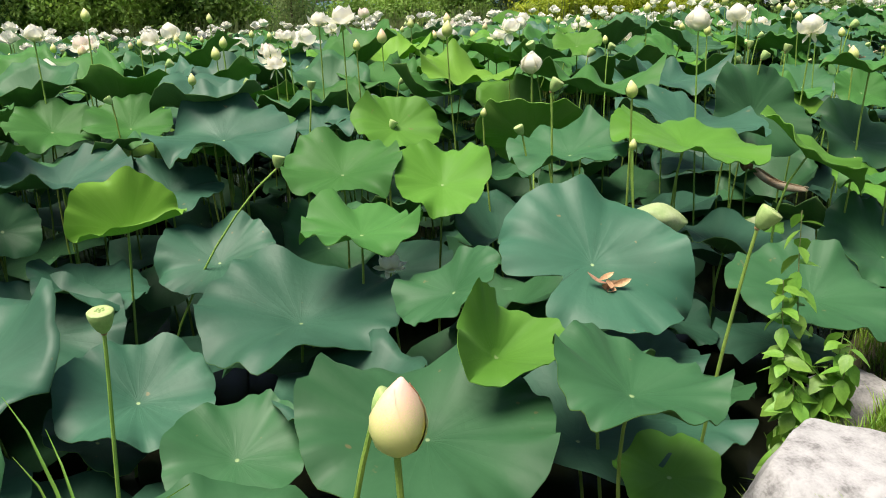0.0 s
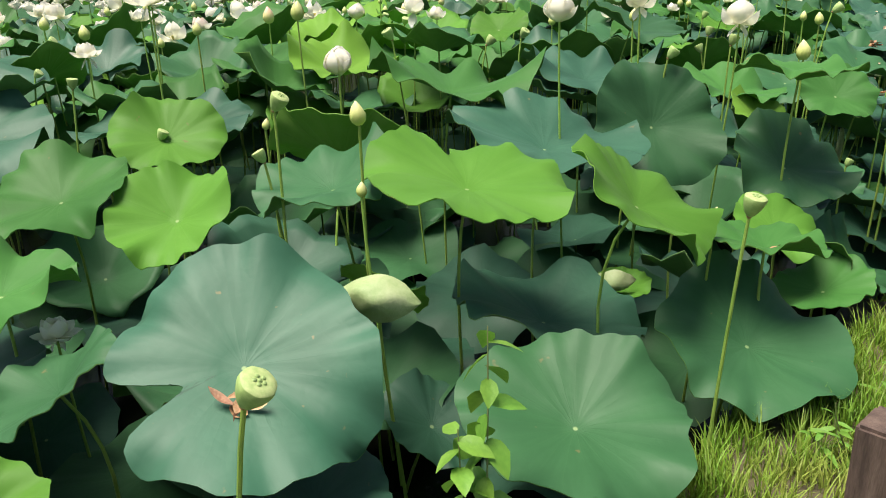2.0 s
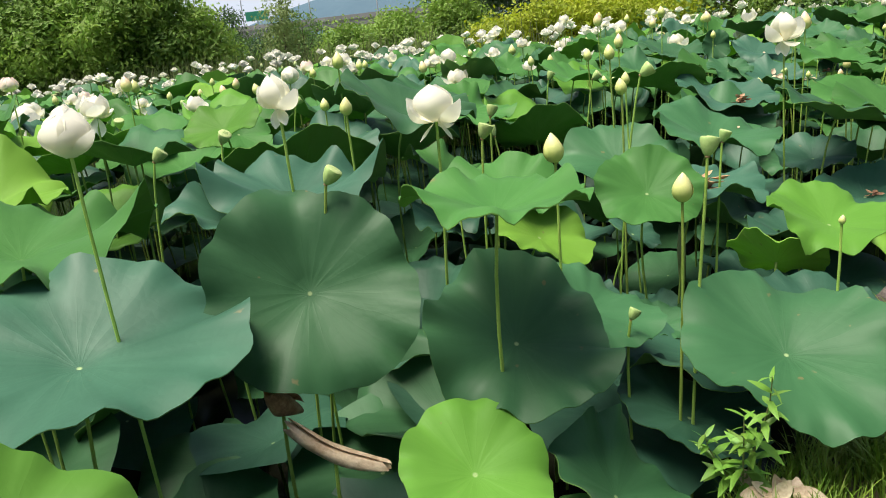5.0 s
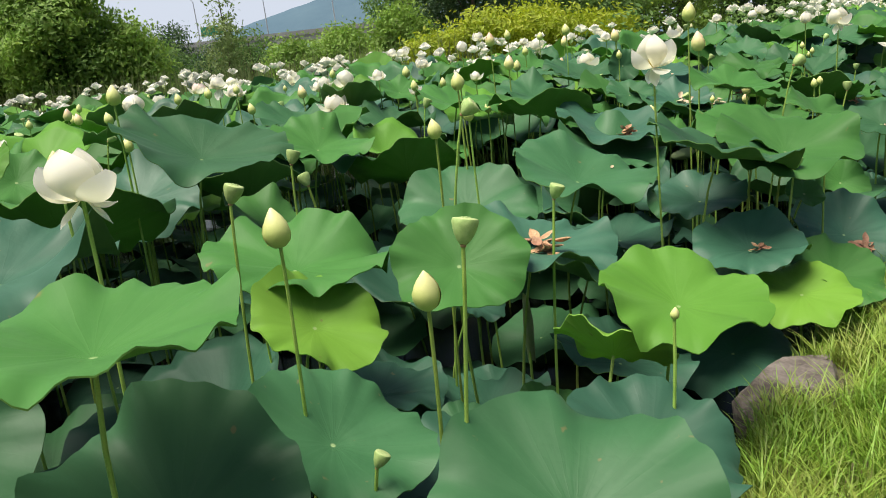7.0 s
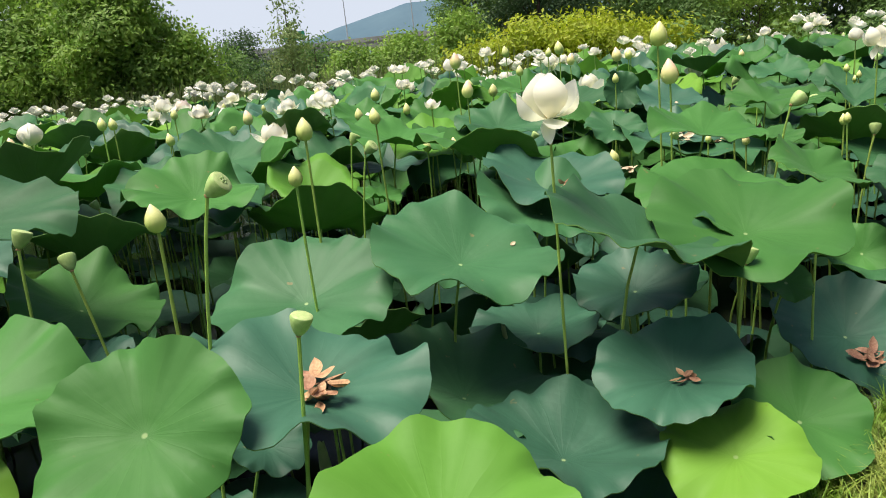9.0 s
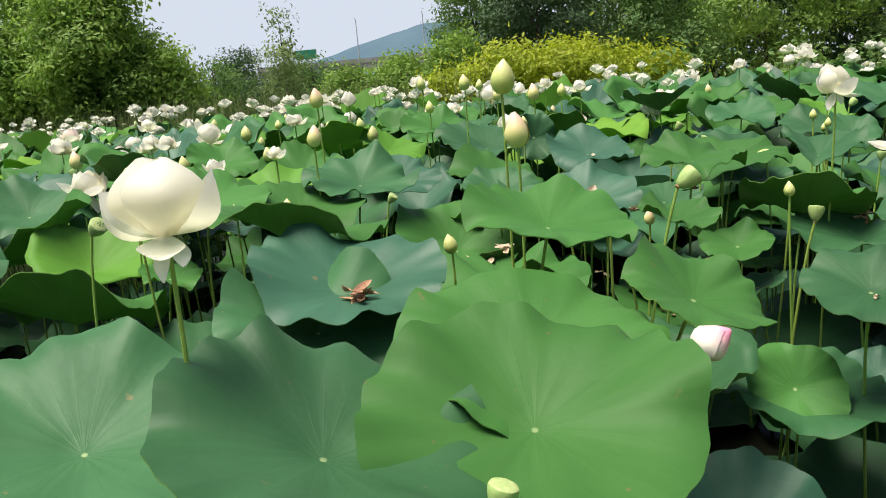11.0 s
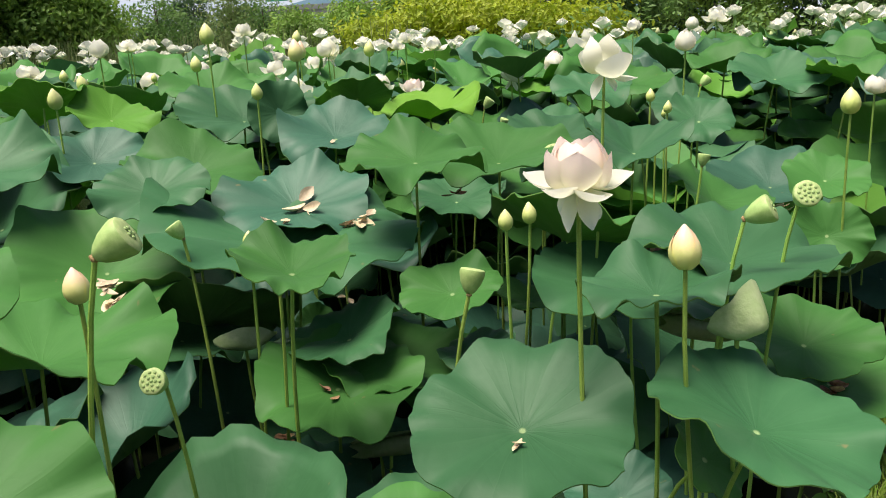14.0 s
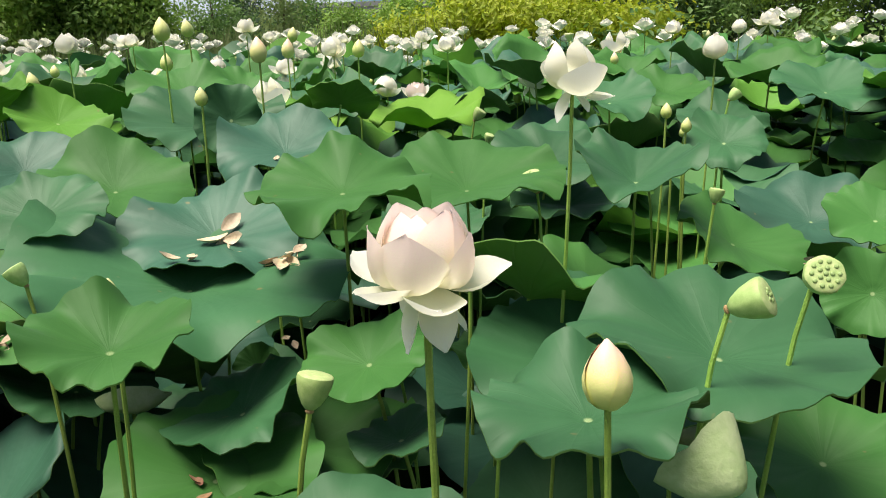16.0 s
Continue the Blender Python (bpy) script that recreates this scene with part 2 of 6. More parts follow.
WEED = material("weed_leaf", [(0.13, 0.30, 0.035), (0.24, 0.44, 0.06)], rough=0.5, scale=12, fine=90, bump=0.3, translucent=0.25, spread=0.15)
WEED_STEM = material("weed_stem", [(0.14, 0.20, 0.06), (0.24, 0.24, 0.10)], rough=0.6, scale=20, fine=120)
BARK = material("bark", [(0.05, 0.036, 0.026), (0.13, 0.10, 0.075)], rough=0.95, scale=6, fine=40, bump=0.9, stretch=(3, 3, 0.6))
FOLIAGE = {
    "olive": material("foliage_olive", [(0.147, 0.271, 0.043), (0.302, 0.465, 0.074)], rough=0.6, scale=0.7, fine=5, bump=0, translucent=0.45, island=0.14),
    "green": material("foliage_green", [(0.084, 0.180, 0.041), (0.174, 0.300, 0.066)], rough=0.6, scale=0.7, fine=5, bump=0, translucent=0.45, island=0.14),
    "dark": material("foliage_dark", [(0.036, 0.090, 0.031), (0.086, 0.156, 0.054)], rough=0.6, scale=0.7, fine=5, bump=0, translucent=0.3, island=0.16),
    "yellow": material("foliage_yellow", [(0.24, 0.33, 0.012), (0.44, 0.50, 0.028)], rough=0.6, scale=1.2, fine=8, bump=0, translucent=0.45, island=0.14),
    "pale": material("foliage_pale", [(0.140, 0.224, 0.063), (0.280, 0.364, 0.126)], rough=0.6, scale=0.9, fine=6, bump=0, translucent=0.45, island=0.14),
}
REED = material("reed", [(0.10, 0.15, 0.035), (0.19, 0.23, 0.075)], rough=0.7, scale=1.0, fine=8, bump=0, translucent=0.2, island=0.3)
# blue of the distance haze is put into the hill's base colour
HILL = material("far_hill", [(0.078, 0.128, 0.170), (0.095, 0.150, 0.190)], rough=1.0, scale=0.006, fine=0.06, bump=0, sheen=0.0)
CONCRETE = material("bridge_concrete", [(0.26, 0.27, 0.27), (0.38, 0.39, 0.39)], rough=0.9, scale=0.2, fine=3, bump=0.2)
STEEL = material("lamp_steel", [(0.35, 0.37, 0.38), (0.5, 0.52, 0.53)], rough=0.5, scale=1, fine=9, bump=0, metal=0.4)
SIGN = material("green_sign", [(0.02, 0.22, 0.13), (0.03, 0.27, 0.16)], rough=0.5, scale=1, fine=9, bump=0)
CARD = material("placard_white", [(0.62, 0.66, 0.64), (0.74, 0.77, 0.75)], rough=0.5, scale=20, fine=90, bump=0.05)
CARD_INK = material("placard_ink", [(0.10, 0.30, 0.24), (0.14, 0.36, 0.28)], rough=0.6, scale=30, fine=90, bump=0)


# ---- helpers of this place ----
WATER_Z, BED_Z = -0.20, -0.50
AHEAD, ASIDE = (0.645, 0.764), (-0.764, 0.645)


def along(x, y):
    """How far along the bank, and how far out over the pond, a point of the plan lies."""
    return x * AHEAD[0] + y * AHEAD[1], x * ASIDE[0] + y * ASIDE[1]


def spot_at(s, w):
    return s * AHEAD[0] + w * ASIDE[0], s * AHEAD[1] + w * ASIDE[1]


def bank_edge(s):
    return 0.50 + 0.07 * math.sin(s * 1.9 + 0.6) + 0.05 * math.sin(s * 4.3)


def far_shore(x):
    """The y at which the pond ends, for an x."""
    if x < 9:
        return 17.6 + max(0.0, 5 - x) * 0.42
    return 17.6 + (x - 9) * 1.7 if x < 20 else 36.3


def smooth_step(a, b, v):
    v = min(1, max(0, (v - a) / (b - a)))
    return v * v * (3 - 2 * v)


def ground_height(x, y):
    s, w = along(x, y)
    near = smooth_step(bank_edge(s) - 0.12, bank_edge(s) + 0.22, w)
    far = 1 - smooth_step(far_shore(x) - 0.6, far_shore(x) + 0.3, y)
    top = 0.02 + 0.012 * max(-2, min(10, s)) + 0.02 * noise.noise((x * 1.7, y * 1.7, 0))
    inside = min(near, far)
    return top * (1 - inside) + BED_Z * inside


def mesh_of(bm, name, mats, smooth=True):
    me = bpy.data.meshes.new(name)
    bm.to_mesh(me)
    bm.free()
    for m in mats if isinstance(mats, (list, tuple)) else [mats]:
        me.materials.append(m)
    if smooth:
        me.shade_smooth()
        me.set_sharp_from_angle(angle=radians(48))
    return me


def lay_uv(me):
    """Each corner's own place in the blade's plane, in metres, for its veins."""
    co = np.zeros(len(me.vertices) * 3)
    me.vertices.foreach_get("co", co)
    idx = np.zeros(len(me.loops), dtype=np.int32)
    me.loops.foreach_get("vertex_index", idx)
    me.uv_layers.new(name="plan").data.foreach_set("uv", co.reshape(-1, 3)[idx, :2].ravel())
    return me


def part(name, bm, mats, parent, label="", m=None, smooth=True):
    me = bm if isinstance(bm, bpy.types.Mesh) else mesh_of(bm, name, mats, smooth)
    ob = new(name, me)
    ob.parent = parent
    if m is not None:
        ob.matrix_basis = m
    return tagged(ob, label) if label else ob


def thing(name, x, y, z, label, category, group="", rz=0):
    ob = new(name)
    ob.empty_display_size = 0.05
    ob.matrix_basis = pose(x, y, z, 0, 0, rz)
    return tagged(ob, label, category, group)


def bezier(p, t):
    a, b, c, d = (Vector(q) for q in p)
    u = 1 - t
    return a * u ** 3 + b * (3 * u * u * t) + c * (3 * u * t * t) + d * t ** 3


def tube(bm, points, radii, sides=7, cap=True):
    """A round tube through the points."""
    rings = []
    up = Vector((0.31, 0.95, 0.05))
    for i, p in enumerate(points):
        d = (points[min(i + 1, len(points) - 1)] - points[max(i - 1, 0)]).normalized()
        a = d.cross(up)
        if a.length < 1e-3:
            a = d.cross(Vector((1, 0, 0)))
        a.normalize()
        b = d.cross(a)
        r = radii[i] if isinstance(radii, (list, tuple)) else radii
        rings.append([bm.verts.new(p + (a * math.cos(k * 2 * math.pi / sides) + b * math.sin(k * 2 * math.pi / sides)) * r) for k in range(sides)])
    for q, w in zip(rings, rings[1:]):
        for k in range(sides):
            bm.faces.new((q[k], q[(k + 1) % sides], w[(k + 1) % sides], w[k]))
    if cap:
        bm.faces.new(rings[0][::-1])
        bm.faces.new(rings[-1])
    return rings


def stalk_mesh(p, r0, r1, sides=7, steps=8):
    bm = bmesh.new()
    pts = [bezier(p, i / steps) for i in range(steps + 1)]
    tube(bm, pts, [r0 + (r1 - r0) * i / steps for i in range(steps + 1)], sides)
    bmesh.ops.recalc_face_normals(bm, faces=bm.faces)
    return bm


def blade_height(q, th, r, cup, wave, fold, ph):
    x = q * math.cos(th)
    h = 1.75 * cup * q ** 1.5 - 0.05 * math.exp(-(q / 0.1) ** 2) + 0.05
    h += 1.1 * wave * q ** 2.2 * (0.7 * math.sin(3 * th + ph[0]) + 0.5 * math.sin(5 * th + ph[1]) + 0.55 * math.sin(8 * th + ph[2]) * q + 0.32 * math.sin(13 * th + ph[3]) * q ** 3 + 0.16 * math.sin(19 * th + ph[4]) * q ** 5)
    h += 0.6 * wave * q ** 1.5 * math.sin(2 * th + ph[4])
    h += 0.002 * q * (1.4 - q) * math.cos(21 * th) + 0.016 * q ** 6 * math.sin(21 * th + ph[1]) - 0.13 * q ** 6 * (0.6 + 0.6 * math.sin(4 * th + ph[3]))
    h += fold * abs(x) ** 1.25
    for c, depth, span in ph[5:]:
        gap = abs((th - c + math.pi) % (2 * math.pi) - math.pi)
        h -= depth * q ** 3.2 * math.exp(-(gap / span) ** 2)
    return h * r


def blade_mesh(r, cup, wave, fold, seed, tone, notch=0.0, rings=8, segs=96, thick=0.003):
    rng = random.Random(seed)
    ph = [rng.uniform(0, 6.28) for _ in range(5)]
    dent = rng.uniform(0, 6.28)
    # lobes of the rim that sag
    for _ in range(rng.choice((1, 2, 2, 3))):
        ph.append((rng.uniform(0, 6.28), rng.uniform(0.05, 0.18), rng.uniform(0.3, 0.6)))
    bm = bmesh.new()
    sheets = []
    for layer in (0, 1):
        centre = bm.verts.new((0, 0, -thick * layer))
        rows = []
        for i in range(1, rings + 1):
            q = (i / rings) ** 0.85
            row = []
            for k in range(segs):
                th = 2 * math.pi * k / segs
                rim = 1 + 0.035 * math.sin(2 * th + ph[1]) + 0.025 * math.sin(3 * th + ph[2]) + 0.018 * math.sin(5 * th + ph[4]) + 0.018 * math.sin(7 * th + ph[0]) + 0.012 * math.sin(11 * th + ph[3]) + 0.014 * abs(math.sin(10.5 * th + ph[2]))
                for c, depth in ((math.pi / 2, 0.06), (-math.pi / 2, 0.08 + notch), (dent, 0.05)):
                    gap = abs((th - c + math.pi) % (2 * math.pi) - math.pi)
                    rim -= depth * math.exp(-(gap / (0.10 + 0.13 * notch if depth > 0.2 else 0.16)) ** 2)
                qq = q * (1 + (rim - 1) * q ** 2)
                squeeze = 1 - 0.35 * abs(fold)
                row.append(bm.verts.new((r * qq * math.cos(th) * squeeze, r * qq * math.sin(th), blade_height(qq, th, r, cup, wave, fold, ph) - thick * layer)))
            rows.append(row)
        sheets.append(rows)
        for k in range(segs):
            j = (k + 1) % segs
            f = bm.faces.new((centre, rows[0][k], rows[0][j]) if layer == 0 else (centre, rows[0][j], rows[0][k]))
            f.material_index = layer
            for a, b in zip(rows, rows[1:]):
                f = bm.faces.new((a[k], b[k], b[j], a[j]) if layer == 0 else (a[k], a[j], b[j], b[k]))
                f.material_index = layer
    for k in range(segs):
        j = (k + 1) % segs
        f = bm.faces.new((sheets[0][-1][k], sheets[1][-1][k], sheets[1][-1][j], sheets[0][-1][j]))
        f.material_index = 1
    tone = min(4, max(0, tone))
    return lay_uv(mesh_of(bm, "blade", [BLADE[tone], UNDER[tone]]))


TONE_WORDS = ["large dark bluish lotus leaf with a wavy rim", "dark green lotus leaf with a wavy rim", "mid-green lotus leaf, cupped towards its stalk",
              "light green young lotus leaf with radiating veins", "fresh yellow-green young lotus leaf"]
LEAVES = []     # plan place, size and height of the leaves set by hand
SEED_COUNT = [100]


def leaf(x, y, z, r, nx, ny, turn, tone, cup=0.12, wave=0.05, fold=0.0, notch=0.0):
    """A lotus leaf: blade on a round stalk that rises out of the water. x, y, z: the stalk's end; nx, ny: the blade's axis."""
    SEED_COUNT[0] += 1
    seed = SEED_COUNT[0]
    flat = math.hypot(nx, ny)
    if flat > 0.97:
        nx, ny = nx * 0.97 / flat, ny * 0.97 / flat
    axis = Vector((nx, ny, math.sqrt(1 - nx * nx - ny * ny)))
    side = Vector((math.cos(radians(turn)), math.sin(radians(turn)), 0))
    side = (side - axis * side.dot(axis)).normalized()
    m = Matrix((side, axis.cross(side), axis)).transposed().to_4x4()
    centre = Vector((x, y, z)) - axis * r * (cup * 0.6)
    rng = random.Random(seed)
    bx, by = x - nx * 0.22 + rng.uniform(-0.06, 0.06), y - ny * 0.22 + rng.uniform(-0.06, 0.06)
    level = int(tone * 4.99)
    words = TONE_WORDS[level] + (" and torn notch" if notch else "") + (", folded along its middle" if abs(fold) > 0.2 else "")
    root = thing("lotus_leaf", bx, by, BED_Z - 0.02, words, "lotus leaf", "lotus leaves in the pond")
    inv = Matrix.Translation((-bx, -by, -BED_Z + 0.02))
    part("blade", blade_mesh(r, cup, wave, fold, seed, level, notch), None, root, m=inv @ Matrix.Translation(centre) @ m)
    end = centre - root.location
    p = ((0, 0, 0), (0, 0, end.z * 0.5), end - axis * max(0.05, end.z * 0.3), end)
    part("stalk", stalk_mesh(p, 0.0062, 0.0045), STALK, root)
    LEAVES.append((x, y, r, z))
    return root


def petal_bm(length, width, curl, cup, tip=1.0, rows=10, cols=8):
    """A spoon-shaped petal from its foot at the origin along y, hollow upwards."""
    bm = bmesh.new()
    grid = []
    for i in range(rows + 1):
        t = i / rows
        half = 0.5 * width * (0.14 * (1 - t) + math.sin(math.pi * min(1, 0.02 + 0.98 * t) ** 1.15) ** 0.82)
        half = half if i < rows else 0.05 * width
        row = []
        for k in range(cols + 1):
            u = k / cols * 2 - 1
            row.append(bm.verts.new((half * u, length * (t - 0.12 * abs(curl) * t * t), length * (curl * t * t * 0.5) + cup * width * (u * u - 1) * 0.5 * math.sin(math.pi * t) + 0.02 * length * math.sin(7 * t + 3 * u) * t)))
        grid.append(row)
    for a, b in zip(grid, grid[1:]):
        for k in range(cols):
            bm.faces.new((a[k], a[k + 1], b[k + 1], b[k]))
    bmesh.ops.recalc_face_normals(bm, faces=bm.faces)
    return bm


PETALS = {}


def petal_mesh(kind, length, material_index):
    key = (kind, round(length, 2), material_index)
    if key not in PETALS:
        wide, curl, cup = {"inner": (0.84, 0.6, 0.8), "wing": (0.98, 0.25, 0.7), "outer": (0.70, 0.12, 0.5), "droop": (0.50, -0.4, 0.4)}[kind]
        bm = petal_bm(1.0, wide, curl, cup)
        me = mesh_of(bm, "petal", PALE_PETAL[material_index])
        PETALS[key] = me
    return PETALS[key]


def bloom_stalk(root, x, y, z, head, rng, lean, foot=0.0):
    top = Vector((0, 0, z - BED_Z + 0.02))
    dx, dy = rng.uniform(-0.07, 0.07) - lean * 0.25 + foot, rng.uniform(-0.07, 0.07)
    root.location.x += dx
    root.location.y += dy
    top.x, top.y = -dx, -dy
    sway = Vector((rng.uniform(-0.03, 0.03), rng.uniform(-0.03, 0.03), 0))
    part("stalk", stalk_mesh(((0, 0, 0), Vector((0, 0, top.z * 0.4)) + sway, top - Vector((lean * 0.10 - foot * 0.3, 0, top.z * (0.12 if lean else 0.25))), top), 0.0052, 0.0042), STALK, root)
    return top


def bloom(x, y, z, size, opening=0.5, pink=0.0, lean=0.0, loose=False):
    """A lotus flower, from half closed to wide open; z is its heart's height, size its width."""
    SEED_COUNT[0] += 1
    rng = random.Random(SEED_COUNT[0])
    word = "full-blown, petal-dropping" if loose else "wide open" if opening > 0.6 else "half open" if opening > 0.33 else "barely open"
    root = thing("lotus_flower", x, y, BED_Z - 0.02, "%s creamy lotus flower%s on a tall stalk" % (word, " flushed with pink" if pink > 0.3 else ""), "lotus flower", "lotus flowers")
    top = bloom_stalk(root, x, y, z - size * 0.25, size, rng, lean)
    length = size * (0.78 - 0.2 * opening)
    tint = 1 if pink > 0.3 else 0
    rings = [("inner", 4, 76 - 16 * opening, 0.84), ("inner", 5, 68 - 30 * opening, 0.92)]
    if opening > 0.3:
        rings.append(("outer", 3 if opening < 0.7 else 6, 50 - 42 * opening, 1.0))
    if opening > 0.5:
        rings.append(("droop", 2 if opening < 0.9 else 3, -15 - 42 * opening, 0.86))
    if opening < 0.3 and not loose:
        rings = [("wing", 4, 86, 0.95), ("wing", 5, 80, 1.1), ("outer", 2, 40, 0.85)]
    if opening > 0.9:
        rings = [("inner", 4, 78, 0.80), ("inner", 5, 62, 0.90), ("inner", 5, 44, 0.94), ("outer", 5, 2, 1.05), ("droop", 4, -50, 0.90)]
    if loose:
        rings = [("wing", 2, 78, 1.15), ("wing", 2, 34, 1.1), ("outer", 1, -10, 0.85), ("droop", 2, -48, 0.75)]
    for kind, count, up, scale in rings:
        start = rng.uniform(0, 360)
        for i in range(count):
            a = start + i * 360 / count + rng.uniform(-14, 14)
            q = length * scale * rng.uniform(0.92, 1.06)
            part("petal", petal_mesh(kind, 1.0, tint if kind == "inner" else 0), None, root,
                 m=Matrix.Translation(top) @ pose(0, 0, 0, 0, 0, a) @ pose(0, q * 0.06, 0, up + rng.uniform(-13, 13), rng.uniform(-14, 14), 0) @ Matrix.Scale(q, 4))
    bm = bmesh.new()
    lathe(bm, [(0.0, -0.02), (0.045, 0.0), (0.10, 0.10), (0.12, 0.2), (0.0, 0.21)], 12, size)
    part("receptacle", bm, STAMEN, root, "yellow heart", m=Matrix.Translation(top))
    return root


def lathe(bm, profile, sides, scale=1.0, ridge=0.0, twist=0.0, lobes=3):
    rings = []
    for r, h in profile:
        if r < 1e-5:
            rings.append([bm.verts.new((0, 0, h * scale))])
        else:
            rings.append([bm.verts.new((r * scale * (1 + ridge * math.cos(lobes * (a + twist * h))) * math.cos(a), r * scale * (1 + ridge * math.cos(lobes * (a + twist * h))) * math.sin(a), h * scale))
                          for a in (2 * math.pi * k / sides for k in range(sides))])
    for a, b in zip(rings, rings[1:]):
        for k in range(sides):
            j = (k + 1) % sides
            if len(a) == 1:
                bm.faces.new((a[0], b[j], b[k]))
            elif len(b) == 1:
                bm.faces.new((a[k], a[j], b[0]))
            else:
                bm.faces.new((a[k], a[j], b[j], b[k]))
    bmesh.ops.recalc_face_normals(bm, faces=bm.faces)


BUD_MESHES = {}


def bud_meshes(tint):
    if tint not in BUD_MESHES:
        bm = bmesh.new()
        lathe(bm, [(0.0, 0.0), (0.13, 0.02), (0.26, 0.13), (0.325, 0.3), (0.33, 0.42), (0.29, 0.58), (0.20, 0.76), (0.10, 0.9), (0.03, 0.985), (0.0, 1.0)], 18, 1.0, 0.05, 2.2)
        body = mesh_of(bm, "closed_petals", BUD_SKIN[tint])
        bm = bmesh.new()
        grid = []
        prof = [(0.15, 0.015), (0.282, 0.13), (0.346, 0.3), (0.350, 0.44), (0.304, 0.6), (0.214, 0.77), (0.118, 0.9)]
        for i, (r, h) in enumerate(prof):
            t = i / (len(prof) - 1)
            span = 1.25 * (1 - t ** 2.2) + 0.02
            grid.append([bm.verts.new((r * math.cos(a), r * math.sin(a), h)) for a in (span * (k / 3 - 1) for k in range(7))])
        for a, b in zip(grid, grid[1:]):
            for k in range(6):
                bm.faces.new((a[k], a[k + 1], b[k + 1], b[k]))
        bmesh.ops.recalc_face_normals(bm, faces=bm.faces)
        BUD_MESHES[tint] = body, mesh_of(bm, "petal", BUD_SKIN[tint])
    return BUD_MESHES[tint]


def bud(x, y, z, size, pink=0.0, lean=0.0, fat=1.0, nod=0.0):
    """A closed lotus bud; z is the height of its middle, size its length."""
    SEED_COUNT[0] += 1
    rng = random.Random(SEED_COUNT[0])
    tint = 2 if pink > 0.9 else 1 if pink > 0.25 else 0
    root = thing("lotus_bud", x, y, BED_Z - 0.02, "pointed %s lotus bud on a long green stalk" % ("white and rose-tipped" if tint == 2 else "pink-tipped yellow" if tint else "pale yellow-green"), "lotus bud", "lotus buds")
    top = bloom_stalk(root, x, y, z - size * 0.45, size, rng, lean)
    m = Matrix.Translation(top) @ pose(0, 0, 0, nod + rng.uniform(-8, 8), lean * 60 + rng.uniform(-8, 8), rng.uniform(0, 360)) @ Matrix.Diagonal((size * fat, size * fat, size, 1))
    body, wrap = bud_meshes(tint)
    part("closed_petals", body, None, root, m=m)
    for k in range(2):
        part("petal", wrap, None, root, m=m @ pose(0, 0, 0, 0, 0, k * 165 + 20))
    return root


POD_MESHES = []


def pod_meshes():
    if not POD_MESHES:
        for profile, lid in (([(0.0, 0.0), (0.10, 0.02), (0.17, 0.12), (0.31, 0.42), (0.40, 0.68), (0.415, 0.80), (0.405, 0.86)], [(0.405, 0.86), (0.38, 0.885), (0.28, 0.90), (0.0, 0.905)]),
                             ([(0.0, 0.0), (0.12, 0.02), (0.22, 0.13), (0.34, 0.36), (0.41, 0.60), (0.43, 0.72), (0.415, 0.80)], [(0.415, 0.80), (0.385, 0.83), (0.24, 0.85), (0.0, 0.855)])):
            bm = bmesh.new()
            lathe(bm, profile, 24, 1.0, 0.025, 0.3, 7)
            POD_MESHES.append(mesh_of(bm, "cup", POD_SKIN))
            bm = bmesh.new()
            lathe(bm, lid, 24, 1.0, 0.02, 0.3, 7)
            POD_MESHES.append(mesh_of(bm, "top", POD_TOP))
        bm = bmesh.new()
        lathe(bm, [(0.055, 0.0), (0.05, 0.022), (0.03, 0.035), (0.0, 0.038)], 8)
        POD_MESHES.append(mesh_of(bm, "seed", SEED))
        bm = bmesh.new()
        lathe(bm, [(0.0, -0.09), (0.075, -0.08), (0.10, -0.04), (0.085, 0.0), (0.11, 0.03), (0.0, 0.035)], 12, 1.0, 0.12, 0, 5)
        POD_MESHES.append(mesh_of(bm, "collar", COLLAR))
    return POD_MESHES


def pod(x, y, z, size, lean=0.0, ripe=0, seeds=True, foot=0.0):
    """A lotus seed pod: a cup with a top of seeds, nodding on its stalk; z is its middle, size its width."""
    SEED_COUNT[0] += 1
    rng = random.Random(SEED_COUNT[0])
    lean = lean or rng.choice((-0.3, 0.35, 0.5, 0.15))
    root = thing("lotus_seed_pod", x, y, BED_Z - 0.02, "ripe green lotus seed pod, flat top with seeds" if ripe else "young green lotus seed pod nodding on its stalk", "seed pod", "lotus seed pods")
    top = bloom_stalk(root, x, y, z - size * 0.4, size, rng, lean, foot)
    m = Matrix.Translation(top) @ pose(0, 0, 0, 58 if ripe else rng.uniform(-18, 22), 0 if ripe else lean * 95 + rng.uniform(-8, 8), 0) @ Matrix.Scale(size * 0.95, 4)
    meshes = pod_meshes()
    cup, lid = meshes[:2] if ripe else meshes[2:4]
    part("cup", cup, None, root, m=m)
    part("top", lid, None, root, m=m)
    part("collar", meshes[5], None, root, "brown collar", m=m)
    if ripe or (seeds and size > 0.065):
        for ring, count in ((0.0, 1), (0.13, 5), (0.27, 10)) if ripe else ((0.0, 1), (0.12, 5)):
            for i in range(count):
                a = i * 2 * math.pi / count
                part("seed", meshes[4], None, root, m=m @ Matrix.Translation((ring * math.cos(a), ring * math.sin(a), (0.90 if ripe else 0.85) - ring * ring * 0.12)))
    return root


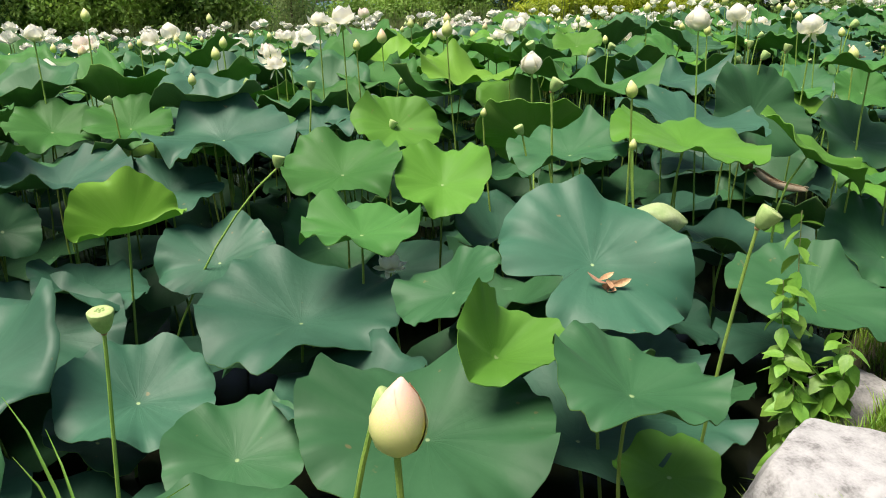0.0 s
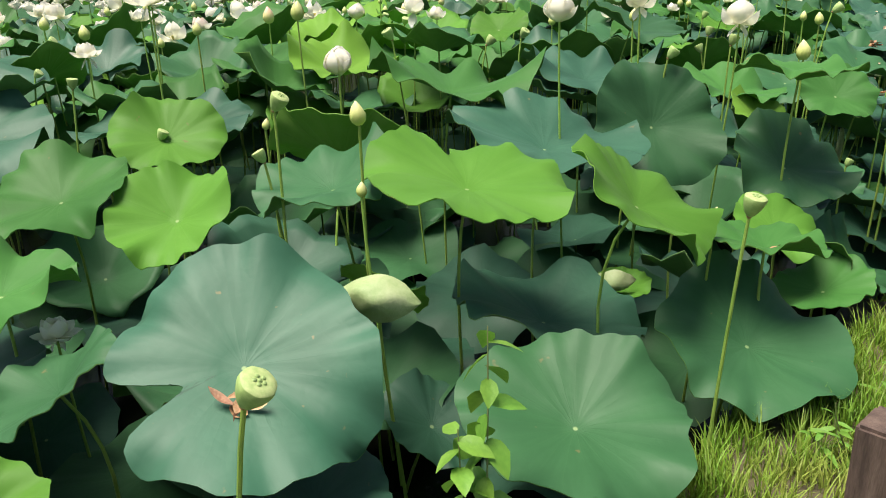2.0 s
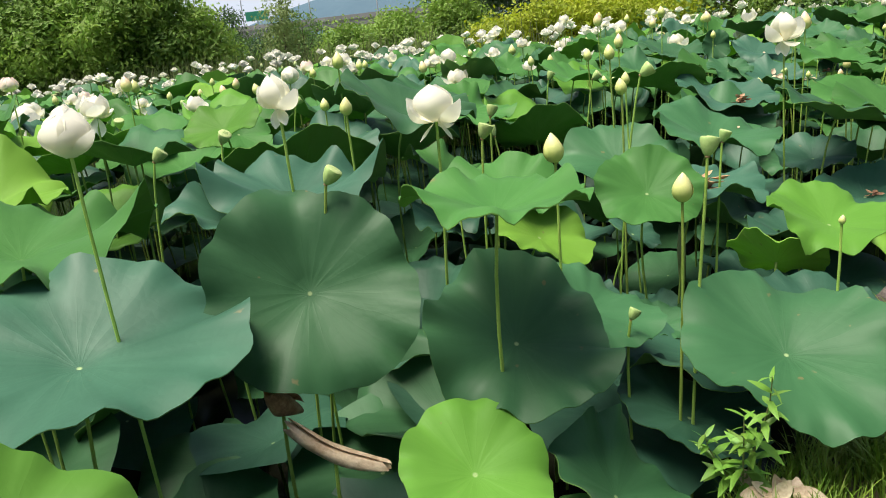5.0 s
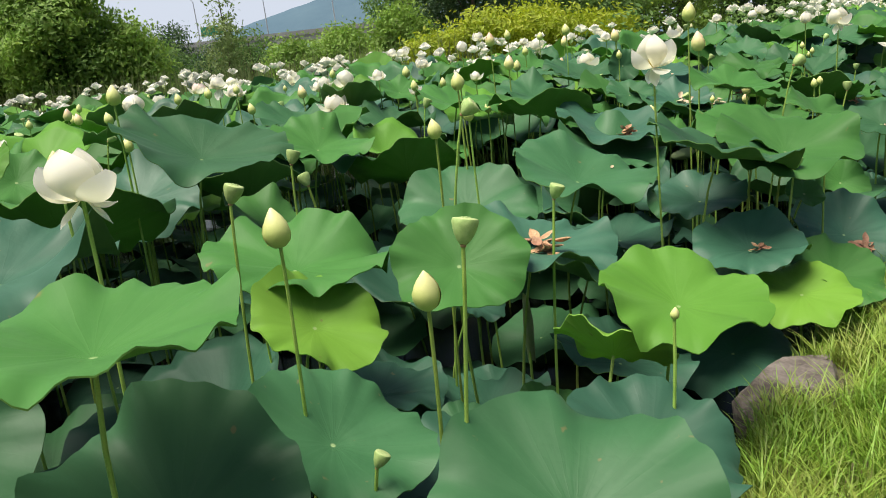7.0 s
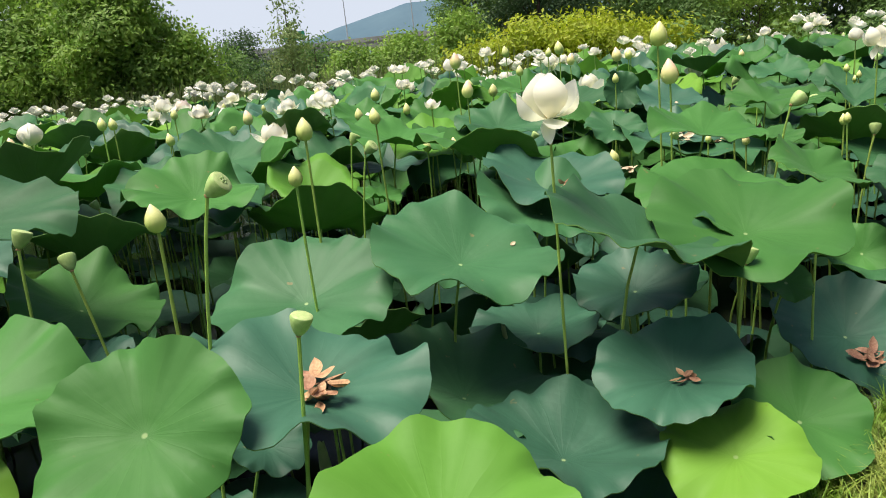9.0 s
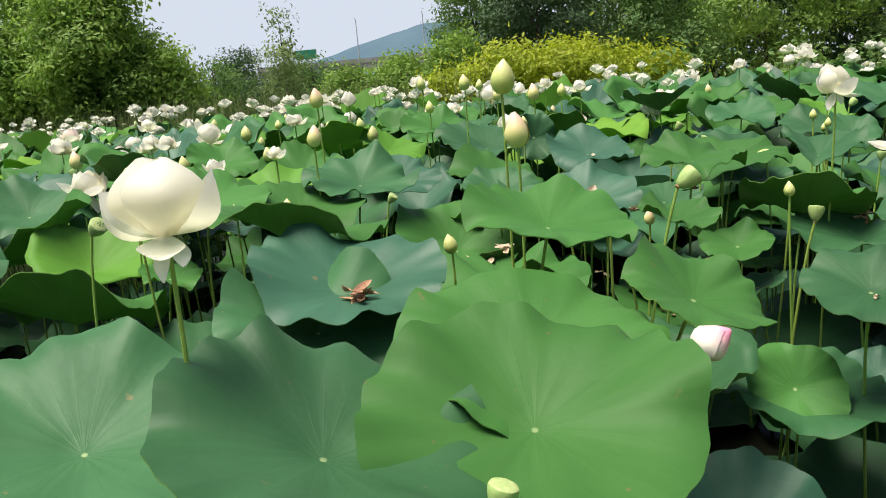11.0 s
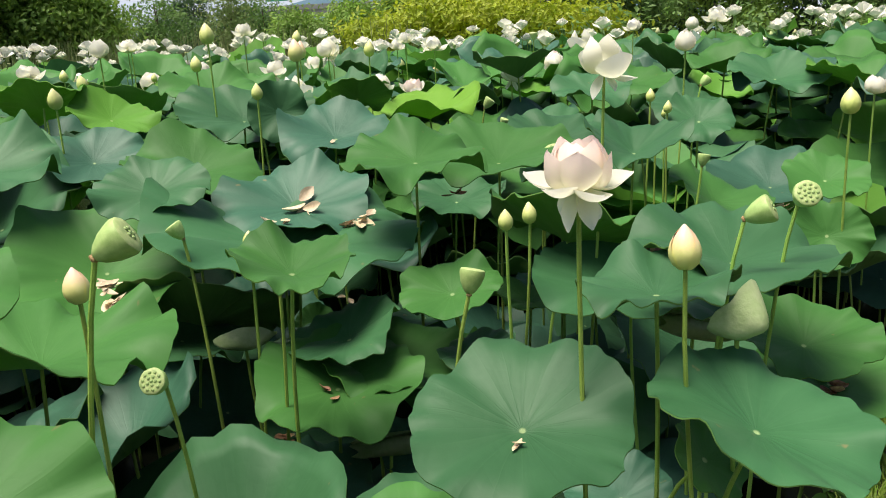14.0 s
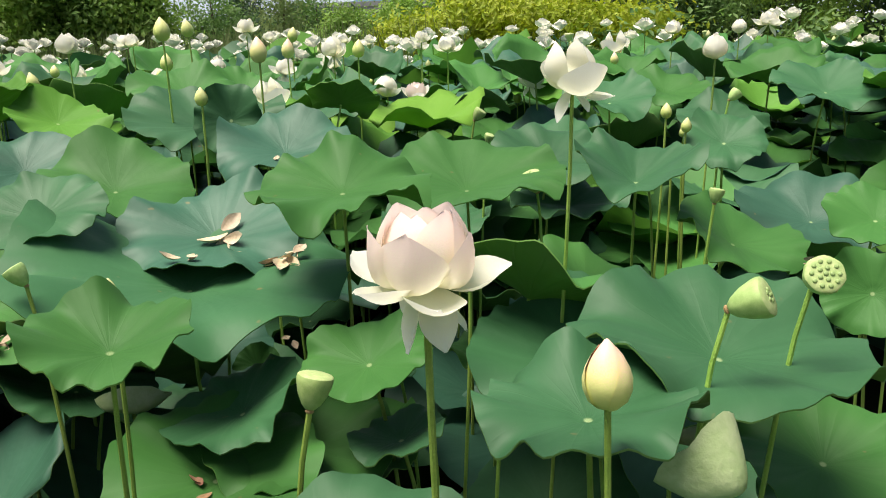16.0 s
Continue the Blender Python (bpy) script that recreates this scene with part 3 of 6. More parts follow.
def rolled_leaf(x, y, z, length, r, heading, slope, mat, label, seed, dry=False):
    """A leaf that is rolled up like a scroll on its stalk."""
    rng = random.Random(seed)
    root = thing("rolled_leaf", x, y, BED_Z - 0.02, label, "lotus leaf", "rolled lotus leaves")
    bm = bmesh.new()
    rows = []
    for i in range(15):
        t = i / 14 * 2 - 1
        wide = 1 - 0.35 * abs(t) ** 2.5 + 0.06 * math.sin(5 * t + seed)
        row = []
        for k in range(22):
            a = k / 21 * 7.6 + 0.5
            q = r * wide * (0.55 + 0.45 * k / 21) * (1 + 0.05 * math.sin(3 * a + 4 * t))
            row.append(bm.verts.new((t * length / 2 + 0.012 * math.sin(2.5 * a), q * math.cos(a), q * math.sin(a) + (0.10 * length * t * t if dry else 0))))
        rows.append(row)
    for p, q in zip(rows, rows[1:]):
        for k in range(21):
            bm.faces.new((p[k], p[k + 1], q[k + 1], q[k]))
    bmesh.ops.solidify(bm, geom=bm.faces[:], thickness=0.0018)
    bmesh.ops.recalc_face_normals(bm, faces=bm.faces)
    at = Vector((0, 0, z - BED_Z + 0.02))
    part("roll", bm, mat, root, m=Matrix.Translation(at) @ pose(0, 0, 0, 0, slope, heading))
    end = at - Vector((0, 0, r * 0.5))
    part("stalk", stalk_mesh(((0, 0, 0), (0.02, 0, end.z * 0.4), end - Vector((0.02, 0, end.z * 0.3)), end), 0.006, 0.005), STALK, root)


def curled_leaf(x, y, z, length, width, heading, tilt, lean, label):
    """A leaf whose margin has curled over and shows its pale veined underside."""
    root = thing("curled_leaf", x, y, BED_Z - 0.02, label, "lotus leaf", "curled lotus leaves")
    bm = petal_bm(length, width, 0.35, 1.1, rows=14, cols=12)
    for v in bm.verts:
        v.co.z += 0.006 * math.sin(v.co.x * 90) * math.sin(v.co.y * 60)
    bmesh.ops.solidify(bm, geom=bm.faces[:], thickness=0.002)
    at = Vector((0, 0, z - BED_Z + 0.02))
    me = mesh_of(bm, "blade", ROLLED)
    part("blade", me, None, root, m=Matrix.Translation(at) @ pose(0, 0, 0, tilt, lean, heading) @ Matrix.Translation((0, -length / 2, 0)))
    end = at - Vector((0, 0, 0.01))
    part("stalk", stalk_mesh(((0.05, 0.05, 0), (0.05, 0.05, end.z * 0.4), end - Vector((0, 0, end.z * 0.3)), end), 0.006, 0.005), STALK, root)


# ---- ground and water ----
def ground_sheet():
    """One sheet: fine along the bank, coarse out to the horizon."""
    def steps(lo, hi, near_lo, near_hi, fine):
        vals = list(np.arange(near_lo, near_hi + fine / 2, fine))
        q, d = near_lo, fine
        while q > lo:
            d *= 1.35
            q -= d
            vals.append(q)
        q, d = near_hi, fine
        while q < hi:
            d *= 1.35
            q += d
            vals.append(q)
        return sorted(float(v) for v in vals)
    xs = steps(-3000, 3000, -6.0, 9.0, 0.14)
    ys = steps(-600, 4000, -1.5, 9.5, 0.14)
    verts = [(x, y, ground_height(x, y)) for y in ys for x in xs]
    w = len(xs)
    faces = [(j * w + i, j * w + i + 1, (j + 1) * w + i + 1, (j + 1) * w + i) for j in range(len(ys) - 1) for i in range(w - 1)]
    me = bpy.data.meshes.new("ground")
    me.from_pydata(verts, [], faces)
    me.materials.append(SOIL)
    me.shade_smooth()
    tagged(new("ground", me), "dark earth of the bank and pond bed", "ground", kind="structure")


ground_sheet()


def pond():
    bm = bmesh.new()
    nx, ny = 60, 40
    grid = [[bm.verts.new((-45 + 100 * i / nx, -6 + 46 * j / ny, WATER_Z + 0.002 * noise.noise((i * 0.7, j * 0.7, 3)))) for i in range(nx + 1)] for j in range(ny + 1)]
    for j in range(ny):
        for i in range(nx):
            bm.faces.new((grid[j][i], grid[j][i + 1], grid[j + 1][i + 1], grid[j + 1][i]))
    tagged(new("water", mesh_of(bm, "water", WATER)), "still dark pond water under the lotus leaves", "pond", kind="structure")


pond()

# ---- lotus plants set one by one ----
leaf(0.47, 2.38, 0.43, 0.33, 0.15, -0.53, -58, 0.12, 0.10, 0.07, 0.00, notch=0.75)
leaf(-0.55, 2.49, 0.24, 0.37, 0.06, -0.13, 12, 0.15, 0.17, 0.07, 0.00)
leaf(-1.53, 2.55, 0.19, 0.29, 0.30, -0.28, 28, 0.12, 0.17, 0.07, 0.00)
leaf(-0.63, 1.85, 0.07, 0.2, 0.14, -0.35, 18, 0.3, 0.17, 0.07, 0.00)
leaf(-0.08, 1.65, 0.24, 0.31, 0.07, -0.20, 0, 0.30, 0.15, 0.07, 0.00)
leaf(0.11, 1.83, 0.36, 0.18, 0.4, -0.3, -30, 0.75, 0.15, 0.07, 0.6)
leaf(-0.46, 3.18, 0.63, 0.26, 0.01, -0.38, 9, 0.45, 0.17, 0.11, 0.00)
leaf(-0.03, 3.14, 0.57, 0.22, 0.04, -0.54, 0, 0.65, 0.17, 0.09, 0.15)
leaf(-0.33, 2.65, 0.50, 0.22, 0.04, -0.12, 7, 0.60, 0.17, 0.14, 0.00)
leaf(-0.98, 2.99, 0.31, 0.24, 0.01, -0.46, 21, 0.15, 0.17, 0.07, 0.00)
leaf(0.42, 1.62, 0.35, 0.21, 0.21, -0.11, -21, 0.30, 0.17, 0.09, 0.10)
leaf(-1.05, 3.51, 0.77, 0.37, 0.07, -0.25, 17, 0.08, 0.17, 0.14, -0.15)
leaf(-1.00, 2.11, 0.13, 0.24, 0.28, -0.26, 21, 0.15, 0.17, 0.07, 0.00)
leaf(-1.19, 2.66, 0.54, 0.21, 0.25, -0.45, -50, 0.95, 0.15, 0.07, 0.7)
leaf(-0.24, 3.58, 0.76, 0.21, 0.30, -0.49, 1, 0.65, 0.17, 0.07, 0.00)
leaf(0.51, 3.14, 0.68, 0.25, -0.19, -0.18, -8, 0.35, 0.17, 0.11, 0.00)
leaf(0.42, 3.71, 0.66, 0.27, 0.04, 0.68, -6, 0.75, 0.17, 0.07, 0.00)
leaf(0.96, 3.03, 0.70, 0.32, 0.20, -0.16, -154, 0.62, 0.08, 0.07, 0.12, notch=0.4)
leaf(1.47, 3.02, 0.65, 0.24, 0.53, -0.23, -4, 0.68, 0.17, 0.07, 0.00)
leaf(1.21, 3.75, 0.69, 0.38, 0.21, -0.17, 12, 0.20, 0.15, 0.08, 0.00)
leaf(1.67, 4.1, 0.69, 0.29, 0.28, -0.8, -7, 0.38, 0.17, 0.07, 0.00)
leaf(2.09, 3.72, 0.35, 0.18, 0.21, -0.44, -17, 0.80, 0.17, 0.07, 0.00)
leaf(2.26, 3.65, 0.13, 0.18, -0.30, -0.20, -3, 0.55, 0.17, 0.07, 0.00)
leaf(2.43, 3.87, 0.17, 0.21, 0.62, -0.25, -38, 0.30, 0.17, 0.11, 0.00)
leaf(1.87, 3.14, 0.48, 0.18, 0.08, 0.04, -5, 0.50, 0.17, 0.11, 0.00)
leaf(2.211, 4.051, 0.526, 0.25, 0.20, -0.52, -13, 0.22, 0.17, 0.11, 0.00)
leaf(2.93, 4.14, 0.40, 0.29, 0.05, -0.43, -28, 0.35, 0.17, 0.07, 0.00)
leaf(2.71, 4.30, 0.14, 0.22, 0.31, -0.24, -28, 0.10, 0.17, 0.07, 0.00)
leaf(1.20, 3.15, 0.23, 0.33, 0.24, 0.00, -13, 0.10, 0.17, 0.07, 0.00)
leaf(1.26, 2.48, 0.24, 0.28, 0.07, -0.27, -16, 0.35, 0.17, 0.07, 0.00)
leaf(1.81, 2.99, 0.22, 0.29, 0.19, -0.40, -31, 0.35, 0.17, 0.07, 0.00)
leaf(0.80, 4.24, 0.85, 0.37, 0.17, -0.04, 18, 0.45, 0.17, 0.14, 0.00)
leaf(1.44, 4.91, 0.82, 0.34, 0.11, -0.09, 5, 0.20, 0.17, 0.14, 0.00)
leaf(2.23, 5.14, 0.70, 0.28, 0.19, -0.16, -9, 0.50, 0.17, 0.11, 0.00)
leaf(0.54, 1.70, 0.06, 0.14, -0.07, -0.16, -17, 0.75, 0.17, 0.07, 0.00)
leaf(0.61, 2.10, -0.00, 0.28, 0.03, -0.01, -17, 0.08, 0.17, 0.07, 0.00)
leaf(-0.01, 2.36, 0.36, 0.19, -0.50, -0.21, 13, 0.30, 0.17, 0.07, 0.00)
leaf(-1.66, 3.15, 0.64, 0.31, -0.05, -0.09, 29, 0.08, 0.17, 0.11, 0.00)
leaf(-1.74, 2.80, 0.52, 0.14, 0.46, -0.62, 30, 0.40, 0.17, 0.07, 0.00)
leaf(-2.06, 3.92, 0.78, 0.23, 0.34, -0.35, 27, 0.50, 0.17, 0.09, 0.00)
leaf(-1.69, 4.02, 0.77, 0.23, 0.27, -0.39, 22, 0.55, 0.17, 0.09, 0.00)
leaf(-1.23, 3.24, 0.57, 0.22, 0.18, -0.34, 20, 0.12, 0.17, 0.07, 0.00)
leaf(0.96, 5.60, 1.04, 0.18, -0.07, -0.47, -10, 0.70, 0.17, 0.07, 0.00)
leaf(-0.67, 4.02, 0.72, 0.22, -0.11, -0.19, 10, 0.10, 0.17, 0.11, 0.00)
leaf(-1.46, 2.83, 0.26, 0.23, 0.30, 0.01, 22, 0.12, 0.17, 0.07, 0.00)
leaf(-1.16, 2.13, -0.02, 0.17, 0.44, 0.01, 15, 0.08, 0.17, 0.07, 0.00)
leaf(1.49, 3.48, 0.20, 0.10, 0.13, -0.38, -17, 0.70, 0.17, 0.07, 0.20)
leaf(0.64, 2.29, 0.12, 0.19, 0.08, 0.04, 5, 0.12, 0.17, 0.07, 0.00)
leaf(0.87, 2.72, 0.07, 0.16, 0.38, -0.29, -16, 0.10, 0.17, 0.07, 0.00)
leaf(0.39, 1.89, 0.31, 0.15, 0.09, 0.27, 16, 0.35, 0.17, 0.07, 0.00)
leaf(2.19, 3.958, 0.907, 0.235, 0.12, 0.04, 23, 0.45, 0.18, 0.08, 0.00)
leaf(2.33, 4.86, 0.59, 0.19, 0.45, -0.35, -7, 0.95, 0.17, 0.07, 0.00)
leaf(2.744, 5.015, 0.679, 0.2, 0.1, -0.62, -3, 0.58, 0.17, 0.07, 0.00)
leaf(2.43, 4.43, 0.46, 0.23, 0.43, -0.15, -1, 0.22, 0.17, 0.07, 0.00)
leaf(3.15, 4.43, 0.36, 0.21, 0.27, -0.27, -26, 0.20, 0.17, 0.09, 0.00)
leaf(3.345, 4.87, 0.545, 0.23, 0.15, -0.25, -24, 0.66, 0.17, 0.07, 0.00)
leaf(1.78, 5.80, 1.02, 0.33, 0.32, -0.18, 18, 0.30, 0.17, 0.07, 0.00)
leaf(3.15, 4.84, 0.43, 0.17, 0.32, 0.59, -16, 0.85, 0.17, 0.07, 0.00)
leaf(3.28, 6.10, 0.71, 0.31, 0.25, -0.24, 3, 0.28, 0.18, 0.07, 0.00)
leaf(1.27, 5.64, 0.77, 0.38, -0.16, 0.46, 28, 0.45, 0.17, 0.07, 0.00)
leaf(1.81, 4.95, 0.17, 0.38, 0.20, 0.06, 19, 0.10, 0.17, 0.07, 0.00)
leaf(2.84, 4.56, 0.21, 0.34, 0.07, 0.08, -4, 0.20, 0.15, 0.07, 0.00)
leaf(2.784, 5.956, 0.65, 0.28, 0.03, -0.45, 21, 0.35, 0.17, 0.07, 0.00)
leaf(2.99, 5.30, 0.63, 0.27, 0.2, -0.12, 8, 0.12, 0.17, 0.1, 0.00)
leaf(2.11, 5.71, 0.52, 0.20, -0.16, -0.12, 40, 0.12, 0.17, 0.09, 0.00)
leaf(2.77, 5.51, 0.39, 0.12, 0.45, -0.24, 12, 0.20, 0.17, 0.07, 0.00)
leaf(3.27, 5.93, 0.32, 0.33, 0.3, -0.05, -9, 0.25, 0.17, 0.12, 0.00)
leaf(3.99, 5.56, 0.27, 0.19, -0.11, -0.35, -13, 0.95, 0.10, 0.07, 0.00)
leaf(4.21, 5.74, 0.27, 0.19, 0.17, -0.41, -30, 0.52, 0.17, 0.07, 0.00)
leaf(4.169, 6.106, 0.735, 0.3, 0.06, -0.38, -18, 0.6, 0.17, 0.08, 0.00)
leaf(3.83, 5.95, 0.77, 0.30, 0.32, -0.08, -12, 0.38, 0.17, 0.09, 0.00)
leaf(4.60, 6.45, 0.23, 0.26, 0.10, -0.49, -29, 0.18, 0.17, 0.07, 0.00)
leaf(3.74, 5.92, 0.21, 0.16, 0.43, -0.28, -22, 0.10, 0.17, 0.07, 0.00)
leaf(3.55, 6.63, 0.28, 0.26, 0.04, -0.04, -1, 0.10, 0.17, 0.07, 0.00)
leaf(2.03, 6.89, 0.89, 0.28, 0.30, -0.24, 9, 0.42, 0.17, 0.11, 0.00)
leaf(1.86, 7.15, 0.84, 0.37, 0.16, -0.16, 26, 0.35, 0.17, 0.09, 0.00)
leaf(2.46, 7.29, 0.64, 0.34, -0.04, 0.46, 16, 0.60, 0.17, 0.07, 0.00)
leaf(2.93, 8.24, 0.88, 0.28, 0.20, -0.35, 7, 0.68, 0.17, 0.07, 0.00)
leaf(3.93, 6.61, 0.42, 0.22, 0.03, -0.16, -9, 0.22, 0.17, 0.07, 0.00)
leaf(4.37, 6.38, 0.46, 0.09, 0.10, -0.56, -24, 0.50, 0.17, 0.07, 0.00)
leaf(3.99, 8.19, 0.88, 0.17, 0.07, -0.45, -6, 0.28, 0.17, 0.07, 0.00)
leaf(5.06, 8.68, 0.88, 0.29, -0.01, -0.20, -17, 0.45, 0.17, 0.07, 0.00)
leaf(1.67, 8.18, 0.93, 0.31, 0.26, -0.21, 22, 0.28, 0.17, 0.07, 0.00)
leaf(2.83, 5.60, -0.04, 0.19, 0.08, -0.11, -3, 0.08, 0.17, 0.07, 0.00)
leaf(2.43, 5.66, 0.04, 0.19, 0.19, -0.19, 2, 0.08, 0.17, 0.07, 0.00)
leaf(2.97, 5.09, 0.15, 0.11, 0.07, -0.18, -7, 0.50, 0.17, 0.07, 0.00)
leaf(2.72, 4.79, 0.24, 0.12, 0.07, -0.20, -0, 0.30, 0.17, 0.07, 0.00)
leaf(1.94, 5.75, 0.46, 0.21, 0.32, -0.16, 12, 0.12, 0.17, 0.07, 0.00)
leaf(1.93, 6.10, 0.64, 0.26, 0.45, -0.01, 10, 0.50, 0.17, 0.11, 0.00)
leaf(0.88, 6.04, 0.97, 0.17, 0.45, -0.50, 30, 0.60, 0.17, 0.07, 0.00)
leaf(3.84, 6.25, 0.52, 0.21, -0.04, -0.28, -18, 0.15, 0.17, 0.07, 0.00)
leaf(3.50, 6.40, 0.34, 0.24, 0.01, -0.10, -12, 0.15, 0.17, 0.07, 0.00)
leaf(3.88, 5.76, 0.41, 0.22, -0.03, -0.25, -22, 0.18, 0.17, 0.07, 0.00)
leaf(3.28, 7.36, 0.90, 0.33, 0.21, 0.26, -7, 0.55, 0.17, 0.07, 0.00)
leaf(3.55, 6.80, 0.71, 0.28, 0.27, -0.30, -14, 0.35, 0.17, 0.11, 0.00)
leaf(3.50, 6.92, 0.22, 0.43, 0.49, 0.12, -10, 0.08, 0.17, 0.07, 0.00)
leaf(4.164, 6.368, 0.765, 0.29, 0.17, -0.35, 16, 0.55, 0.14, 0.05, 0.00)
leaf(3.60, 6.96, 0.79, 0.30, 0.17, -0.20, 28, 0.12, 0.20, 0.07, 0.00)
leaf(3.06, 7.08, 0.44, 0.37, 0.31, -0.09, 34, 0.30, 0.17, 0.07, 0.00)
leaf(4.21, 6.85, 0.96, 0.22, 0.21, -0.17, 18, 0.50, 0.17, 0.07, 0.00)
leaf(4.05, 7.45, 0.64, 0.29, 0.03, 0.07, 12, 0.60, 0.17, 0.14, 0.00)
leaf(5.15, 7.16, 0.64, 0.20, -0.04, -0.32, -19, 0.36, 0.17, 0.07, 0.00)
leaf(5.57, 7.22, 0.61, 0.20, 0.30, -0.14, -29, 0.35, 0.17, 0.07, 0.00)
leaf(4.99, 7.25, 0.26, 0.27, 0.09, -0.16, -17, 0.36, 0.17, 0.07, 0.00)
leaf(3.94, 8.60, 0.88, 0.25, 0.22, -0.26, 24, 0.50, 0.17, 0.07, 0.00)
leaf(4.38, 8.40, 0.78, 0.25, 0.12, -0.34, 18, 0.18, 0.17, 0.07, 0.00)
leaf(4.65, 7.91, 0.50, 0.17, -0.26, -0.17, 22, 0.25, 0.17, 0.07, 0.00)
leaf(4.65, 7.77, 0.42, 0.23, 0.1, -0.22, 6, 0.42, 0.17, 0.08, 0.00)
leaf(4.83, 8.20, 0.96, 0.23, 0.05, -0.21, 8, 0.50, 0.17, 0.11, -0.15)
leaf(4.65, 7.50, 0.83, 0.14, 0.14, -0.11, 17, 0.5, 0.25, 0.1, 0.00)
leaf(5.42, 7.44, 0.79, 0.16, -0.05, 0, 5, 0.35, 0.17, 0.12, 0.00)
leaf(5.64, 7.71, 0.78, 0.24, 0.1, -0.12, -19, 0.3, 0.17, 0.1, 0.00)
leaf(5.43, 8.86, 0.51, 0.26, 0.26, -0.04, -6, 0.48, 0.17, 0.07, 0.00)
leaf(5.57, 8.89, 0.86, 0.21, 0.01, -0.24, -4, 0.40, 0.17, 0.07, 0.30)
leaf(5.89, 8.93, 0.65, 0.21, 0.37, -0.25, -18, 0.50, 0.17, 0.07, 0.00)
leaf(6.37, 9.14, 0.68, 0.17, -0.07, -0.43, -21, 0.45, 0.17, 0.07, 0.00)
leaf(6.25, 8.76, 0.54, 0.14, -0.20, -0.84, -28, 0.45, 0.17, 0.07, 0.00)
leaf(5.87, 7.86, 0.50, 0.17, 0.02, -0.3, -20, 0.42, 0.17, 0.07, 0.00)
leaf(4.89, 8.06, 0.32, 0.16, -0.28, -0.3, 29, 0.45, 0.17, 0.07, 0.00)
leaf(3.78, 8.2, 0.63, 0.3, 0.3, -0.45, 32, 0.5, 0.22, 0.07, 0.00)
leaf(4.03, 8.31, 0.39, 0.32, -0.12, 0.60, 23, 0.35, 0.17, 0.07, 0.00)
leaf(3.38, 8.89, 0.89, 0.23, 0.33, -0.31, 31, 0.20, 0.17, 0.07, 0.00)
leaf(3.29, 9.23, 1.03, 0.19, 0.37, -0.23, 29, 0.80, 0.17, 0.07, 0.00)
leaf(3.85, 9.39, 1.00, 0.31, 0.15, -0.26, 21, 0.22, 0.17, 0.07, 0.00)
leaf(3.50, 9.90, 1.10, 0.25, 0.17, -0.24, 23, 0.58, 0.17, 0.07, 0.00)
leaf(4.29, 9.88, 1.04, 0.18, 0.08, 0.54, 12, 0.50, 0.17, 0.07, 0.00)
leaf(5.28, 9.32, 0.86, 0.23, 0.17, -0.27, -3, 0.30, 0.17, 0.07, 0.00)
leaf(5.91, 9.37, 0.91, 0.15, -0.07, -0.51, -13, 0.30, 0.17, 0.07, 0.00)
leaf(4.31, 8.71, 0.23, 0.08, 0.28, -0.78, 15, 0.42, 0.17, 0.07, 0.00)
leaf(4.90, 8.33, 0.48, 0.15, -0.16, -0.18, 10, 0.30, 0.17, 0.09, 0.00)
leaf(5.39, 8.51, 0.52, 0.18, -0.01, -0.04, -5, 0.12, 0.17, 0.07, 0.00)
leaf(4.85, 9.20, 0.62, 0.20, 0.07, -0.28, 5, 0.22, 0.17, 0.07, 0.00)
leaf(5.02, 7.92, 0.45, 0.11, -0.22, -0.06, 10, 0.40, 0.17, 0.07, 0.00)
leaf(2.79, 7.80, 0.97, 0.27, 0.22, -0.14, 34, 0.58, 0.17, 0.07, 0.00)
leaf(3.13, 7.99, 0.88, 0.28, 0.23, -0.13, 26, 0.48, 0.17, 0.07, 0.00)
leaf(3.33, 8.29, 0.95, 0.26, 0.22, -0.25, 21, 0.35, 0.17, 0.11, 0.00)
leaf(4.40, 8.19, 0.72, 0.43, 0.12, -0.08, 1, 0.3, 0.17, 0.09, 0.00)
leaf(4.95, 7.94, 0.62, 0.14, -0.12, -0.34, -8, 0.42, 0.17, 0.07, 0.00)
leaf(2.72, 7.53, 0.71, 0.12, 0.26, -0.11, 37, 0.55, 0.17, 0.07, 0.00)
leaf(4.78, 7.92, 0.41, 0.21, 0.18, -0.15, -9, 0.42, 0.17, 0.07, 0.00)
leaf(4.42, 8.86, 0.96, 0.23, 0.17, -0.25, 1, 0.20, 0.17, 0.07, 0.00)
leaf(5.29, 8.21, 0.71, 0.27, 0.27, 0.41, -16, 0.45, 0.17, 0.07, 0.00)
leaf(5.45, 8.01, 0.61, 0.28, 0.00, -0.15, -18, 0.35, 0.17, 0.07, 0.00)
leaf(4.14, 9.04, 1.04, 0.13, 0.16, -0.95, 5, 0.30, 0.17, 0.07, 0.00)
leaf(2.99, 9.20, 1.10, 0.19, -0.23, 0.49, 22, 0.70, 0.17, 0.07, 0.00)
leaf(2.35, 8.99, 1.05, 0.20, 0.28, -0.31, 30, 0.50, 0.17, 0.07, 0.00)
leaf(5.29, 8.74, 0.36, 0.18, -0.00, -0.25, 4, 0.15, 0.17, 0.07, 0.00)
leaf(6.31, 9.63, 0.57, 0.29, -0.05, -0.36, -17, 0.15, 0.17, 0.07, 0.00)
leaf(5.35, 9.37, 0.68, 0.23, 0.05, -0.13, 1, 0.30, 0.17, 0.07, 0.00)
leaf(5.28, 9.61, 0.84, 0.25, 0.11, -0.25, 2, 0.30, 0.17, 0.09, 0.00)
